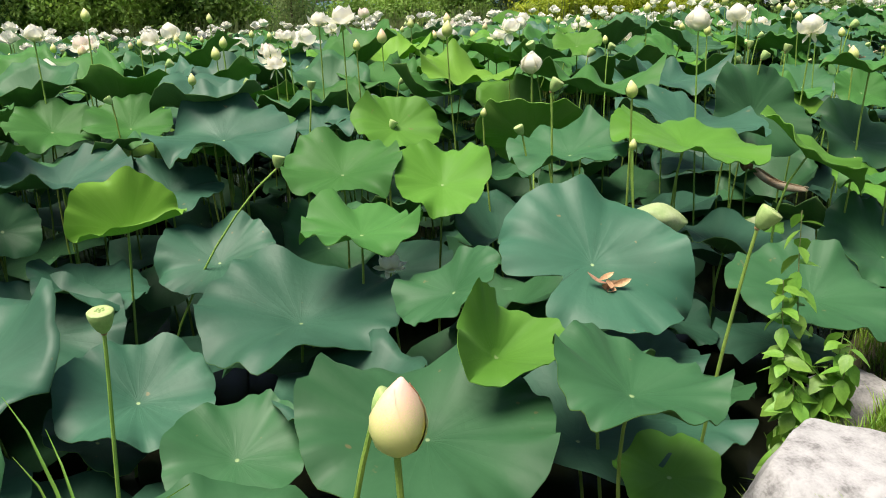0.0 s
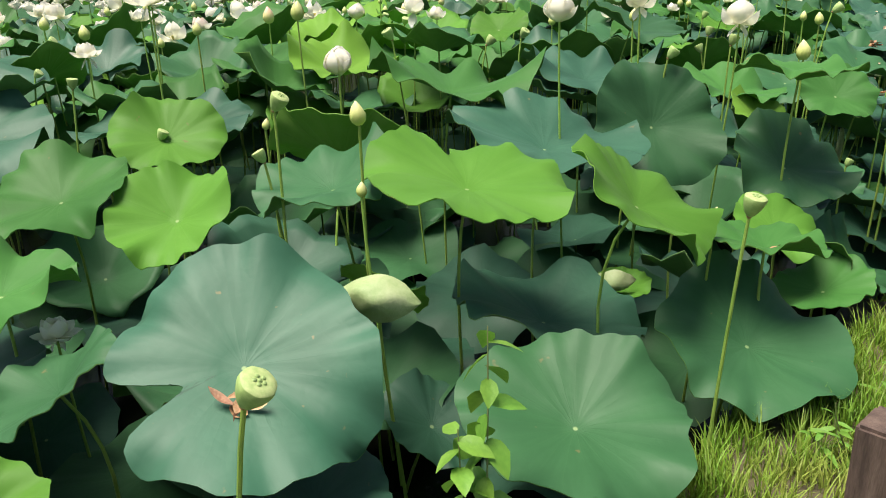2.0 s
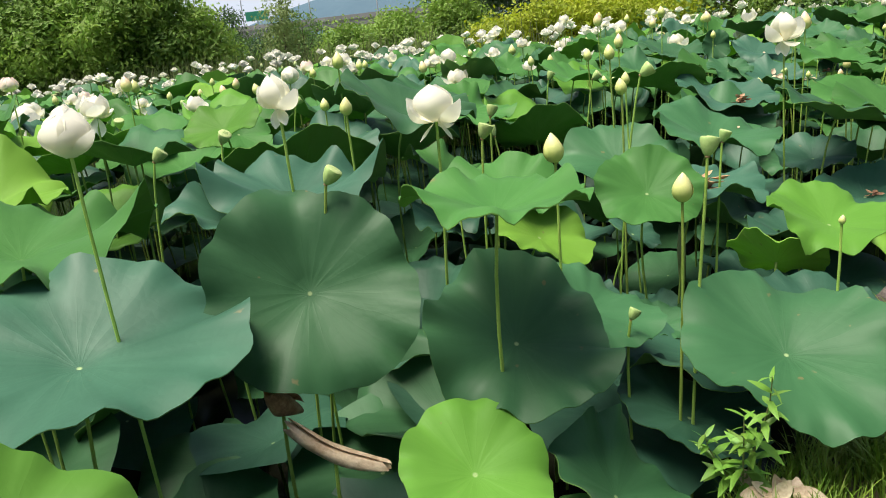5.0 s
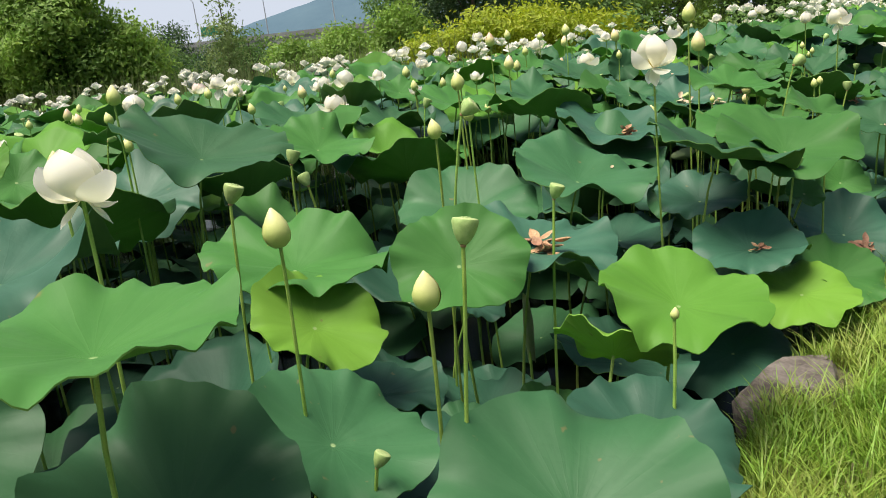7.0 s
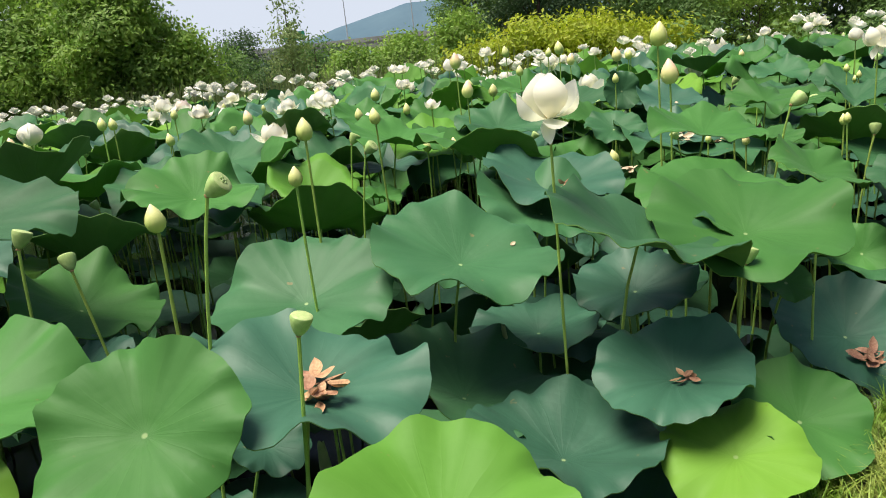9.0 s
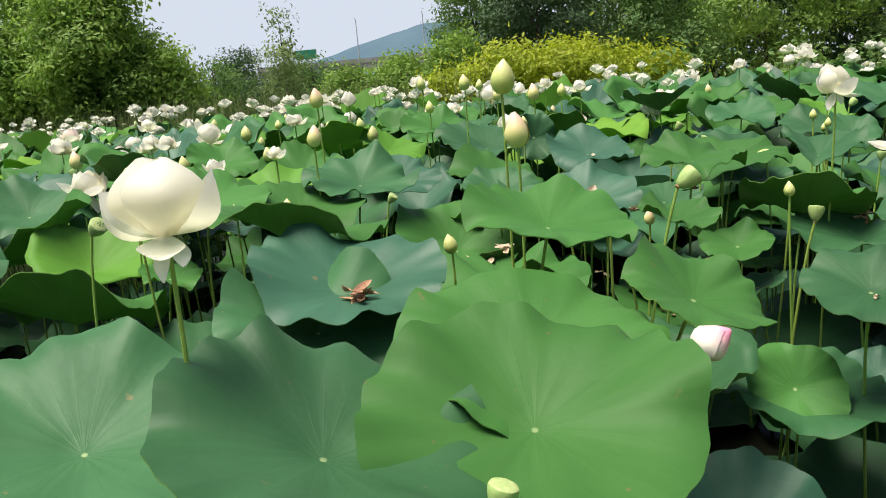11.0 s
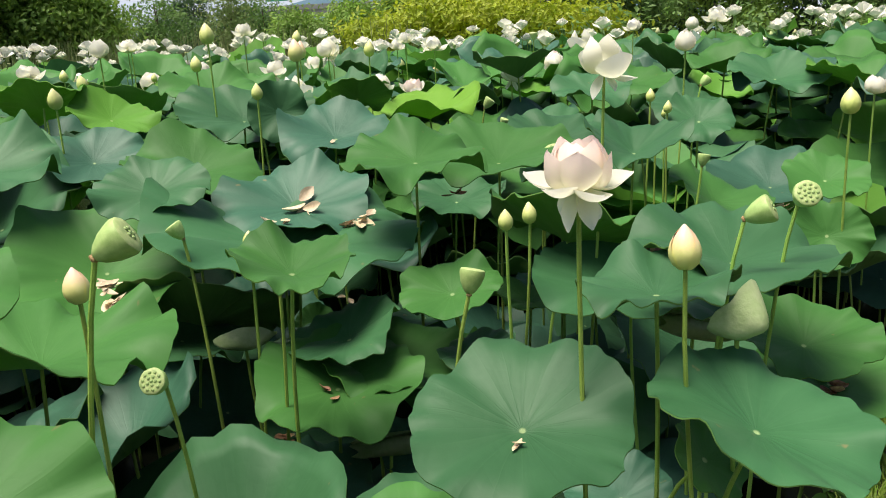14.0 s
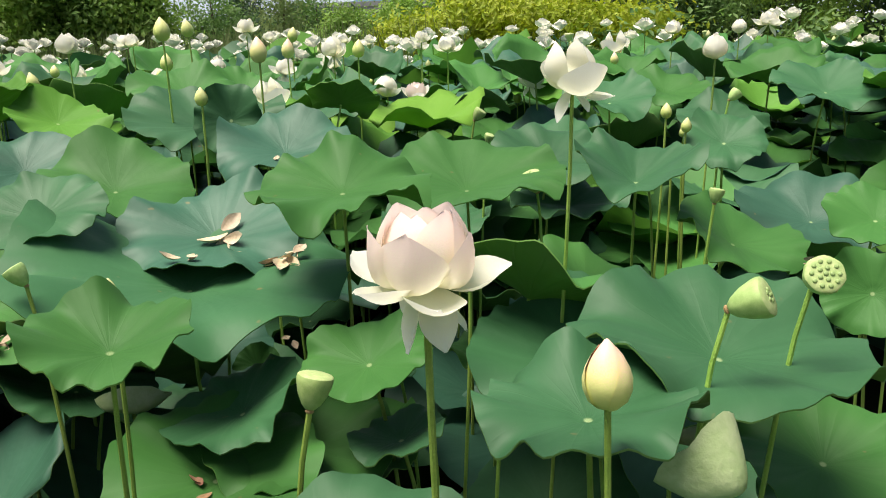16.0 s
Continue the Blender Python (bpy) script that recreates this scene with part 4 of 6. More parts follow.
leaf(5.17, 8.51, 0.39, 0.15, 0.05, 0.03, 5, 0.42, 0.17, 0.07, 0.00)
leaf(4.78, 8.52, 0.33, 0.14, -0.01, -0.09, 18, 0.40, 0.17, 0.07, 0.00)
leaf(4.02, 8.18, 0.39, 0.21, 0.31, -0.02, 33, 0.25, 0.17, 0.07, 0.00)
leaf(4.09, 8.79, 0.25, 0.22, 0.23, -0.23, 28, 0.08, 0.17, 0.07, 0.00)
leaf(5.52, 10.23, 1.00, 0.22, -0.05, -0.30, -2, 0.40, 0.17, 0.07, 0.00)
leaf(6.55, 10.44, 1.02, 0.26, 0.06, -0.36, -17, 0.25, 0.17, 0.07, 0.00)
leaf(3.83, 8.44, 0.69, 0.14, 0.29, 0.02, 35, 0.60, 0.17, 0.07, 0.00)
bud(-0.07, 0.72, 0.80, 0.092, pink=0.7)
pod(-0.73, 1.44, 0.65, 0.066, lean=0.08)
pod(0.74, 1.75, 0.73, 0.070, lean=0.35)
bud(0.69, 2.82, 0.95, 0.066)
bloom(0.42, 3.72, 1.00, 0.130, opening=0.25)
bud(-1.29, 3.90, 1.00, 0.062)
bud(-1.98, 6.64, 1.36, 0.078)
bloom(1.256, 3.838, 1.165, 0.135, opening=0.2, pink=0.6)
bud(0.69, 2.79, 0.75, 0.043)
pod(1.73, 4.21, 0.98, 0.062)
bloom(1.614, 4.283, 1.195, 0.115, opening=0.35, loose=True)
bud(1.71, 3.14, 0.58, 0.039)
bud(2.83, 5.91, 1.04, 0.062)
bud(-0.52, 4.62, 1.12, 0.066)
pod(1.66, 2.62, 0.75, 0.066)
pod(-0.27, 3.58, 0.77, 0.053)
pod(0.41, 2.96, 0.97, 0.066, lean=0.4, foot=0.16)
pod(-0.68, 2.93, 0.72, 0.062, lean=0.2, foot=-0.62)
pod(-0.11, 0.87, 0.74, 0.044)
pod(0.31, 3.11, 0.78, 0.053)
bloom(-0.24, 2.72, 0.36, 0.112, opening=0.9)
bloom(-0.73, 4.60, 1.27, 0.140, opening=0.4)
bloom(-0.54, 4.19, 1.29, 0.167, opening=0.8)
bloom(0.47, 6.57, 1.11, 0.158, opening=0.5)
bud(-1.30, 4.56, 1.17, 0.070)
bloom(-2.14, 4.06, 1.26, 0.140, opening=0.4)
bud(-2.10, 4.61, 1.36, 0.078)
bloom(-0.95, 4.32, 1.05, 0.121, opening=0.7)
pod(-0.65, 3.68, 0.96, 0.053)
pod(-1.70, 3.86, 0.92, 0.053)
pod(-1.08, 4.09, 0.97, 0.048)
bud(0.17, 3.54, 0.81, 0.043)
bud(-1.83, 4.67, 1.19, 0.047)
bloom(-1.00, 4.99, 1.19, 0.121, opening=0.5)
pod(1.10, 5.18, 1.03, 0.066)
pod(2.15, 4.87, 0.98, 0.066)
bloom(0.00, 5.97, 1.14, 0.130, opening=0.2)
bud(0.02, 4.57, 1.19, 0.094)
pod(0.51, 4.41, 1.08, 0.066)
pod(0.92, 4.94, 1.01, 0.066)
bloom(-0.66, 6.62, 1.34, 0.140, opening=0.3, pink=0.5)
bud(0.04, 6.65, 1.27, 0.094, pink=0.5)
bud(1.30, 6.24, 1.05, 0.070)
pod(0.34, 5.87, 1.09, 0.062)
pod(3.05, 5.13, 0.84, 0.057)
bloom(2.04, 4.32, 1.115, 0.135, opening=0.55, loose=True)
bud(2.37, 4.47, 0.95, 0.090)
bud(2.69, 4.26, 0.84, 0.082)
bud(2.71, 5.29, 1.05, 0.066)
bud(1.67, 4.93, 1.11, 0.066)
bud(1.50, 5.75, 1.27, 0.078)
pod(2.77, 4.30, 0.94, 0.066, lean=0.08)
bloom(3.59, 5.99, 1.175, 0.170, opening=0.5, loose=True)
bloom(1.62, 9.47, 1.14, 0.140, opening=0.5)
bud(1.30, 7.49, 1.22, 0.070)
pod(2.54, 4.28, 0.48, 0.044)
bud(3.24, 4.55, 0.63, 0.031)
pod(2.18, 5.53, 0.99, 0.062)
pod(2.19, 5.71, 0.88, 0.062)
pod(2.80, 5.37, 1.11, 0.070, lean=0.55)
bud(2.80, 6.16, 1.16, 0.078)
bud(4.13, 7.12, 1.19, 0.109, pink=0.8)
bud(4.09, 7.16, 1.35, 0.105)
bud(3.28, 8.85, 1.14, 0.086)
pod(4.11, 5.90, 0.70, 0.062)
pod(5.27, 8.71, 0.88, 0.079)
bloom(1.68, 9.41, 1.17, 0.149, opening=0.35)
bud(0.71, 8.60, 1.19, 0.086)
bud(0.40, 7.52, 1.19, 0.078, pink=0.3)
bud(2.82, 7.19, 1.13, 0.078)
pod(2.81, 6.95, 1.02, 0.070)
bloom(2.01, 5.40, 0.72, 0.074, opening=0.1)
bud(1.42, 7.97, 1.08, 0.078)
bud(1.16, 8.59, 1.21, 0.070)
pod(2.59, 7.60, 1.01, 0.070)
bud(2.70, 8.78, 1.08, 0.078)
bloom(2.50, 8.53, 1.05, 0.121, opening=0.4)
bud(2.98, 7.64, 0.93, 0.066)
pod(1.55, 6.91, 0.88, 0.053)
bud(4.43, 7.82, 0.81, 0.047)
bud(4.57, 7.63, 0.81, 0.058, pink=0.4)
bud(4.32, 10.09, 1.27, 0.086)
bloom(2.52, 9.82, 1.23, 0.149, opening=0.5)
bloom(2.89, 9.90, 1.33, 0.149, opening=0.3)
bloom(2.84, 9.43, 1.12, 0.121, opening=0.4)
pod(4.56, 6.93, 1.05, 0.075, lean=0.6)
bud(4.39, 7.13, 0.91, 0.066, pink=0.3)
bud(4.505, 6.42, 0.775, 0.088, pink=1.0, lean=0.5, fat=1.35, nod=48)
bud(3.08, 8.56, 1.35, 0.101, pink=0.6)
bud(3.17, 8.15, 1.18, 0.101, pink=0.7)
bloom(2.23, 8.59, 1.19, 0.121, opening=0.4)
bloom(2.94, 8.26, 1.11, 0.102, opening=0.35)
bud(2.51, 8.20, 1.10, 0.078)
bud(3.08, 7.93, 0.90, 0.070, pink=0.2)
bud(3.89, 7.21, 0.84, 0.066)
pod(3.65, 7.67, 0.72, 0.053)
pod(3.81, 7.17, 0.70, 0.053)
pod(3.52, 8.00, 0.90, 0.053)
pod(4.27, 7.78, 0.85, 0.057)
bud(5.17, 8.01, 0.82, 0.062)
bloom(5.25, 7.20, 1.09, 0.150, opening=1.0, pink=0.5)
bloom(5.38, 8.13, 1.225, 0.160, opening=0.75, pink=0.5, loose=True)
bud(5.44, 7.27, 0.92, 0.082, pink=0.6)
pod(5.62, 7.57, 0.93, 0.075, lean=0.55)
pod(5.76, 7.67, 0.94, 0.075, ripe=1)
pod(5.05, 7.35, 0.84, 0.062, lean=0.05, foot=-0.14)
pod(4.46, 7.24, 0.70, 0.066, ripe=1)
bud(5.11, 7.81, 0.85, 0.055)
bud(4.09, 8.94, 1.13, 0.066)
bloom(5.93, 9.82, 1.23, 0.158, opening=0.3, pink=0.3)
bud(5.77, 9.35, 0.97, 0.055)
pod(5.94, 9.50, 1.07, 0.057)
bud(4.15, 9.32, 1.28, 0.101, pink=0.7)
bloom(3.93, 13.33, 1.28, 0.177, opening=0.4)
bud(3.75, 9.32, 1.37, 0.094)
bloom(4.51, 11.49, 1.27, 0.158, opening=0.4)
bloom(2.07, 14.30, 1.41, 0.158, opening=0.5)
bud(5.70, 9.37, 1.02, 0.058)
bud(5.77, 9.41, 0.94, 0.047)
bud(5.73, 9.39, 0.87, 0.039)
pod(4.00, 9.19, 0.97, 0.044)
bud(3.09, 9.38, 1.18, 0.078)
pod(4.97, 9.49, 1.01, 0.062)
pod(5.06, 9.18, 0.95, 0.044)
pod(5.62, 9.04, 0.83, 0.057)
pod(5.77, 8.65, 0.85, 0.053)
bud(6.29, 8.76, 1.02, 0.094)
bloom(6.74, 9.64, 1.00, 0.130, opening=0.3)
bloom(3.10, 11.51, 1.44, 0.158, opening=0.6)
bloom(2.25, 11.39, 1.36, 0.149, opening=0.4)
bud(3.34, 10.28, 1.40, 0.094)
bud(3.87, 10.31, 1.28, 0.101, pink=0.6)
bloom(2.12, 11.68, 1.37, 0.140, opening=0.4)
bloom(3.64, 11.96, 1.33, 0.130, opening=0.4)
bloom(4.21, 12.07, 1.33, 0.140, opening=0.4)
bloom(6.51, 12.52, 1.33, 0.158, opening=0.3)
bloom(6.84, 13.13, 1.40, 0.205, opening=0.7)
bud(3.70, 10.82, 1.36, 0.086)
bloom(6.02, 12.37, 1.34, 0.158, opening=0.5)
leaf(0.67, 3.05, 0.34, 0.15, 0.35, 0.68, -4, 0.90, 0.17, 0.07, 0.00)
leaf(1.25, 4.77, 0.76, 0.23, 0.39, 0.02, 29, 0.20, 0.17, 0.07, 0.00)
leaf(2.79, 5.30, 0.07, 0.19, 0.12, -0.08, 7, 0.12, 0.17, 0.07, 0.00)
leaf(2.43, 5.22, 0.21, 0.22, 0.20, 0.00, 15, 0.14, 0.17, 0.07, 0.00)
leaf(3.28, 5.41, 0.15, 0.25, 0.22, -0.10, -10, 0.15, 0.17, 0.07, 0.00)
leaf(3.49, 6.05, -0.02, 0.15, 0.03, -0.44, -10, 0.10, 0.17, 0.07, 0.00)
leaf(4.63, 7.72, 0.15, 0.14, 0.54, -0.16, -11, 0.15, 0.17, 0.07, 0.00)
leaf(4.86, 7.85, 0.17, 0.12, 0.10, -0.29, 2, 0.10, 0.17, 0.07, 0.00)
leaf(5.07, 7.56, 0.16, 0.12, -0.02, -0.28, -1, 0.15, 0.17, 0.07, 0.00)
leaf(5.53, 7.42, 0.42, 0.09, 0.46, -0.43, -41, 0.45, 0.17, 0.07, 0.00)
leaf(5.39, 7.69, 0.14, 0.13, -0.14, -0.49, -8, 0.10, 0.17, 0.07, 0.00)
leaf(4.54, 6.59, 0.81, 0.17, 0.35, -0.27, -0, 0.42, 0.17, 0.07, 0.00)
leaf(4.95, 7.20, 0.31, 0.15, -0.03, -0.77, -15, 0.42, 0.17, 0.07, 0.00)
leaf(5.97, 7.93, 0.36, 0.20, -0.02, -0.24, -24, 0.42, 0.17, 0.07, 0.00)

# ---- lotus leaves between and beyond ----
def template(level, seed, r, cup, wave, fold, rings, segs, single=False):
    """A blade as plain arrays, to be laid many times into one mass."""
    me = blade_mesh(r, cup, wave, fold, seed, level, rings=rings, segs=segs)
    co = np.zeros(len(me.vertices) * 3)
    me.vertices.foreach_get("co", co)
    co = co.reshape(-1, 3)
    faces = [(tuple(p.vertices), p.material_index) for p in me.polygons]
    if single:
        half = len(co) // 2
        faces = [f for f in faces if max(f[0]) < half]
        co = co[:half]
    bpy.data.meshes.remove(me)
    return co, faces, level, r


def leaf_mass(name, label, laid):
    """One mesh of many leaves: (template, pose, foot)."""
    verts, faces, slots, plan = [], [], [], []
    base = 0
    for (co, fs, level, r), m, foot in laid:
        a = np.array(m)
        verts.append(co @ a[:3, :3].T + a[:3, 3])
        plan.append(co[:, :2])
        faces += [tuple(base + v for v in f) for f, _ in fs]
        slots += [level + 5 * k for _, k in fs]
        base += len(co)
        top = m.translation
        ring = []
        for c in (Vector(foot), Vector(foot).lerp(top, 0.55) + Vector((0.02, 0.01, 0)), top):
            ring += [(c.x + 0.0055 * math.cos(q * 1.257), c.y + 0.0055 * math.sin(q * 1.257), c.z) for q in range(5)]
        verts.append(np.array(ring))
        plan.append(np.zeros((15, 2)))
        for k in (0, 5):
            for q in range(5):
                faces.append((base + k + q, base + k + (q + 1) % 5, base + k + 5 + (q + 1) % 5, base + k + 5 + q))
                slots.append(10)
        base += 15
    me = bpy.data.meshes.new(name)
    me.from_pydata(np.concatenate(verts).tolist(), [], faces)
    for mat in (*BLADE, *UNDER, STALK):
        me.materials.append(mat)
    me.polygons.foreach_set("material_index", np.array(slots, dtype=np.int32))
    idx = np.zeros(len(me.loops), dtype=np.int32)
    me.loops.foreach_get("vertex_index", idx)
    me.uv_layers.new(name="plan").data.foreach_set("uv", np.concatenate(plan)[idx].ravel())
    me.shade_smooth()
    tagged(new(name, me), label, "lotus leaves", kind="stuff")


def blade_pose(x, y, z, rng, most):
    tilt, head = rng.uniform(0.05, most), rng.uniform(0, 6.28)
    axis = Vector((math.sin(tilt) * math.cos(head), math.sin(tilt) * math.sin(head) - 0.12, math.cos(tilt))).normalized()
    turn = axis.to_track_quat('Z', 'Y').to_matrix().to_4x4() @ Matrix.Rotation(rng.uniform(0, 6.28), 4, 'Z')
    return Matrix.Translation((x, y, z)) @ turn @ Matrix.Scale(rng.uniform(0.85, 1.15), 4)


def scatter_leaves():
    """Leaves that fill the pond between those above: single ones near, masses under and beyond them."""
    rng = random.Random(11)
    mids = [template((0, 0, 1, 1, 2, 2, 2, 3, 1, 0, 2, 3, 1, 2, 4, 2)[k], 900 + k, rng.uniform(0.23, 0.34), rng.uniform(0.14, 0.42), rng.uniform(0.06, 0.13), rng.choice((0, 0, 0.15, -0.12)), 5, 34) for k in range(16)]
    fars = [template((0, 1, 1, 2, 2, 3, 3, 2, 1, 2, 3, 2)[k], 950 + k, rng.uniform(0.24, 0.36), rng.uniform(0.12, 0.35), rng.uniform(0.07, 0.14), 0, 3, 22, True) for k in range(12)]
    darks = [template(k % 2, 980 + k, rng.uniform(0.2, 0.3), rng.uniform(0.05, 0.25), rng.uniform(0.06, 0.12), 0, 4, 26, True) for k in range(8)]
    spots = []
    low, mid, far, singles = [], [], [], 0
    # the canopy within reach of the bank
    for _ in range(9000):
        s, w = rng.uniform(-5, 17), rng.uniform(0.9, 9.0)
        x, y = spot_at(s, w)
        if y > 14 or x < -7 or x > 12 or y < -1:
            continue
        t = rng.choice(mids)
        r = t[3]
        near = w < 3.0 and -2.5 < s < 12
        if near and (x + 1.0) ** 2 + (y - 1.85) ** 2 < 0.2:
            continue
        if near and t[2] > 1:
            t = mids[rng.choice((0, 1, 2, 3))]
            r = t[3]
        want = rng.uniform(0.05, 0.3) if near else rng.uniform(0.42, 0.9) + 0.012 * s
        if any((x - a) ** 2 + (y - b) ** 2 < (0.66 * (r + c)) ** 2 and (near or abs(want - z) < 0.5) for a, b, c, z in LEAVES):
            continue
        if any((x - a) ** 2 + (y - b) ** 2 < (0.60 * (r + c)) ** 2 and abs(want - z) < 0.3 for a, b, c, z in spots):
            continue
        spots.append((x, y, r, want))
        if singles < 110 and w < 5.5 and -2 < s < 13:
            n = Vector((rng.uniform(-0.3, 0.3), rng.uniform(-0.45, 0.15), 0))
            leaf(x, y, want, r, n.x, n.y, rng.uniform(-180, 180), (t[2] + 0.5) / 5, rng.uniform(0.1, 0.25), rng.uniform(0.06, 0.11), rng.choice((0, 0, 0.12, -0.1)))
            LEAVES.pop()
            singles += 1
        else:
            mid.append((t, blade_pose(x, y, want, rng, 0.5), (x + rng.uniform(-0.1, 0.1), y + rng.uniform(-0.1, 0.1), BED_Z)))
    # dark old leaves low over the water
    for _ in range(1300):
        s, w = rng.uniform(-4, 14), rng.uniform(0.75, 7.5)
        x, y = spot_at(s, w)
        if y < -1 or x < -6 or y > 12:
            continue
        z = rng.uniform(WATER_Z + 0.02, 0.08)
        if any((x - a) ** 2 + (y - b) ** 2 < 0.1 and abs(z - c) < 0.14 for a, b, c in (q[2][:2] + (q[1].translation.z,) for q in low)):
            continue
        if any((x - a) ** 2 + (y - b) ** 2 < (0.5 * c) ** 2 + 0.03 and z > h - 0.22 for a, b, c, h in LEAVES):
            continue
        low.append((rng.choice(darks), blade_pose(x, y, z, rng, 0.45), (x, y, BED_Z)))
    # far out
    for _ in range(5200):
        x, y = rng.uniform(-24, 36), rng.uniform(-2, 37)
        s, w = along(x, y)
        if w < 1.0 or y > far_shore(x) - 0.3 or x < -0.55 * y - 4 or x > 0.75 * y + 8:
            continue
        if -5 < s < 17 and w < 9 and -7 < x < 12 and y < 14:
            continue
        far.append((rng.choice(fars), blade_pose(x, y, rng.uniform(0.66, 1.08) + 0.004 * max(0, y - 8), rng, 0.5), (x, y, BED_Z)))
    for _ in range(1900):
        x, y = rng.uniform(1, 18), rng.uniform(13, 27)
        s, w = along(x, y)
        if y > far_shore(x) - 0.3 or w < 1.0 or (s < 17 and w < 9 and x < 12 and y < 14):
            continue
        far.append((rng.choice(fars), blade_pose(x, y, rng.uniform(0.5, 1.0) + 0.004 * (y - 8), rng, 0.5), (x, y, BED_Z)))
    for _ in range(900):
        s, w = rng.uniform(10, 19), rng.uniform(1.2, 8)
        x, y = spot_at(s, w)
        z = rng.uniform(0.15, 0.62)
        if y < 9.6 or y > far_shore(x) - 0.3 or any((x - a) ** 2 + (y - b) ** 2 < (c + 0.2) ** 2 and abs(z - h) < 0.25 for a, b, c, h in LEAVES):
            continue
        far.append((rng.choice(fars), blade_pose(x, y, z, rng, 0.4), (x, y, BED_Z)))
    leaf_mass("lotus_leaves", "lotus leaves crowding the pond beyond the bank", mid)
    leaf_mass("low_lotus_leaves", "dark old lotus leaves low over the water", low)
    leaf_mass("far_lotus_leaves", "mass of lotus leaves far out on the pond", far)


scatter_leaves()


# ---- blooms beyond ----
def scatter_blooms():
    rng = random.Random(23)
    taken = [(o.location.x, o.location.y) for o in scene.objects if o.name.startswith(("lotus_flower", "lotus_bud", "lotus_seed_pod")) and o.parent is None]
    count = {"bloom": 0, "bud": 0, "pod": 0}
    tries = 0
    while sum(count.values()) < 190 and tries < 8000:
        tries += 1
        s, w = rng.uniform(-2, 17), rng.uniform(3.0, 9.0)
        x, y = spot_at(s, w)
        if x < -4.8 or x > 11 or y > 14 or y < 4:
            continue
        if any((x - a) ** 2 + (y - b) ** 2 < 0.16 for a, b in taken):
            continue
        taken.append((x, y))
        q = rng.random()
        if q < 0.34:
            pod(x, y, rng.uniform(0.78, 1.1), rng.uniform(0.05, 0.08), seeds=False)
            count["pod"] += 1
        elif q < 0.68:
            bud(x, y, rng.uniform(0.9, 1.25), rng.uniform(0.06, 0.105), pink=0.6 if rng.random() < 0.25 else 0)
            count["bud"] += 1
        else:
            bloom(x, y, rng.uniform(1.0, 1.28), rng.uniform(0.14, 0.22), opening=rng.uniform(0.15, 0.8), pink=0.5 if rng.random() < 0.3 else 0, loose=rng.random() < 0.35)
            count["bloom"] += 1
    # far ones: small real cups of petals and buds, joined by colour
    groups = {"far_lotus_flowers": ([], [], FAR_WHITE), "far_lotus_buds": ([], [], FAR_GREEN)}
    for k in range(8000):
        x, y = rng.uniform(-24, 36), rng.uniform(3, 38)
        s, w = along(x, y)
        if y > far_shore(x) - 0.5 or w < 2.5 or x < -0.55 * y - 3 or x > 0.75 * y + 6:
            continue
        if -2 < s < 17 and w < 9 and -4.8 < x < 11 and y < 14:
            continue
        white = rng.random() < 0.68
        dens = 0.95 if x > -0.1 * y else 0.5
        if rng.random() > dens:
            continue
        verts, faces, _ = groups["far_lotus_flowers" if white else "far_lotus_buds"]
        z = rng.uniform(1.0, 1.36) + 0.004 * y
        if white:
            size = rng.uniform(0.14, 0.22)
            n = rng.randint(8, 12)
            for i in range(n):
                a = i * 2 * math.pi / n + rng.uniform(-0.3, 0.3)
                lift = rng.uniform(0.45, 1.5)
                dirv = Vector((math.cos(a) * math.cos(lift), math.sin(a) * math.cos(lift), math.sin(lift)))
                side = Vector((-math.sin(a), math.cos(a), 0)) * size * 0.42
                c = Vector((x, y, z))
                b = len(verts)
                verts += [c, c + dirv * size * 0.45 + side, c + dirv * size * 0.7, c + dirv * size * 0.45 - side, c + dirv * size * 0.42 - Vector((0, 0, size * 0.09))]
                faces += [(b, b + 1, b + 4), (b + 1, b + 2, b + 4), (b + 2, b + 3, b + 4), (b + 3, b, b + 4)]
        else:
            size = rng.uniform(0.06, 0.11)
            b = len(verts)
            prof = ((0.06, 0), (0.3, 0.25), (0.33, 0.45), (0.18, 0.78), (0.01, 1.0)) if rng.random() < 0.6 else ((0.06, 0), (0.2, 0.2), (0.4, 0.6), (0.42, 0.75), (0.01, 0.8))
            for r, h in prof:
                for i in range(6):
                    a = i * math.pi / 3
                    verts.append(Vector((x + r * size * math.cos(a), y + r * size * math.sin(a), z - 0.12 + h * size)))
            for q in range(4):
                for i in range(6):
                    j = (i + 1) % 6
                    faces.append((b + q * 6 + i, b + q * 6 + j, b + q * 6 + 6 + j, b + q * 6 + 6 + i))
            z -= 0.12
        sv, sf, _ = STEMS
        b = len(sv)
        lx, ly = rng.uniform(-0.06, 0.06), rng.uniform(-0.06, 0.06)
        for h, ox, oy in ((BED_Z, lx, ly), (z, 0, 0)):
            for i in range(3):
                a = i * 2.094
                sv.append(Vector((x + ox + 0.006 * math.cos(a), y + oy + 0.006 * math.sin(a), h)))
        for i in range(3):
            j = (i + 1) % 3
            sf.append((b + i, b + j, b + 3 + j, b + 3 + i))
    groups["far_lotus_stalks"] = STEMS
    words = {"far_lotus_flowers": "white lotus flowers far out on the pond", "far_lotus_buds": "green buds and pods far out on the pond", "far_lotus_stalks": "slender green stalks of far lotus flowers"}
    for name, (verts, faces, mat) in groups.items():
        me = bpy.data.meshes.new(name)
        me.from_pydata([tuple(v) for v in verts], [], faces)
        me.materials.append(mat)
        if name != "far_lotus_flowers":
            me.shade_smooth()
        tagged(new(name, me), words[name], "lotus flowers", kind="stuff")


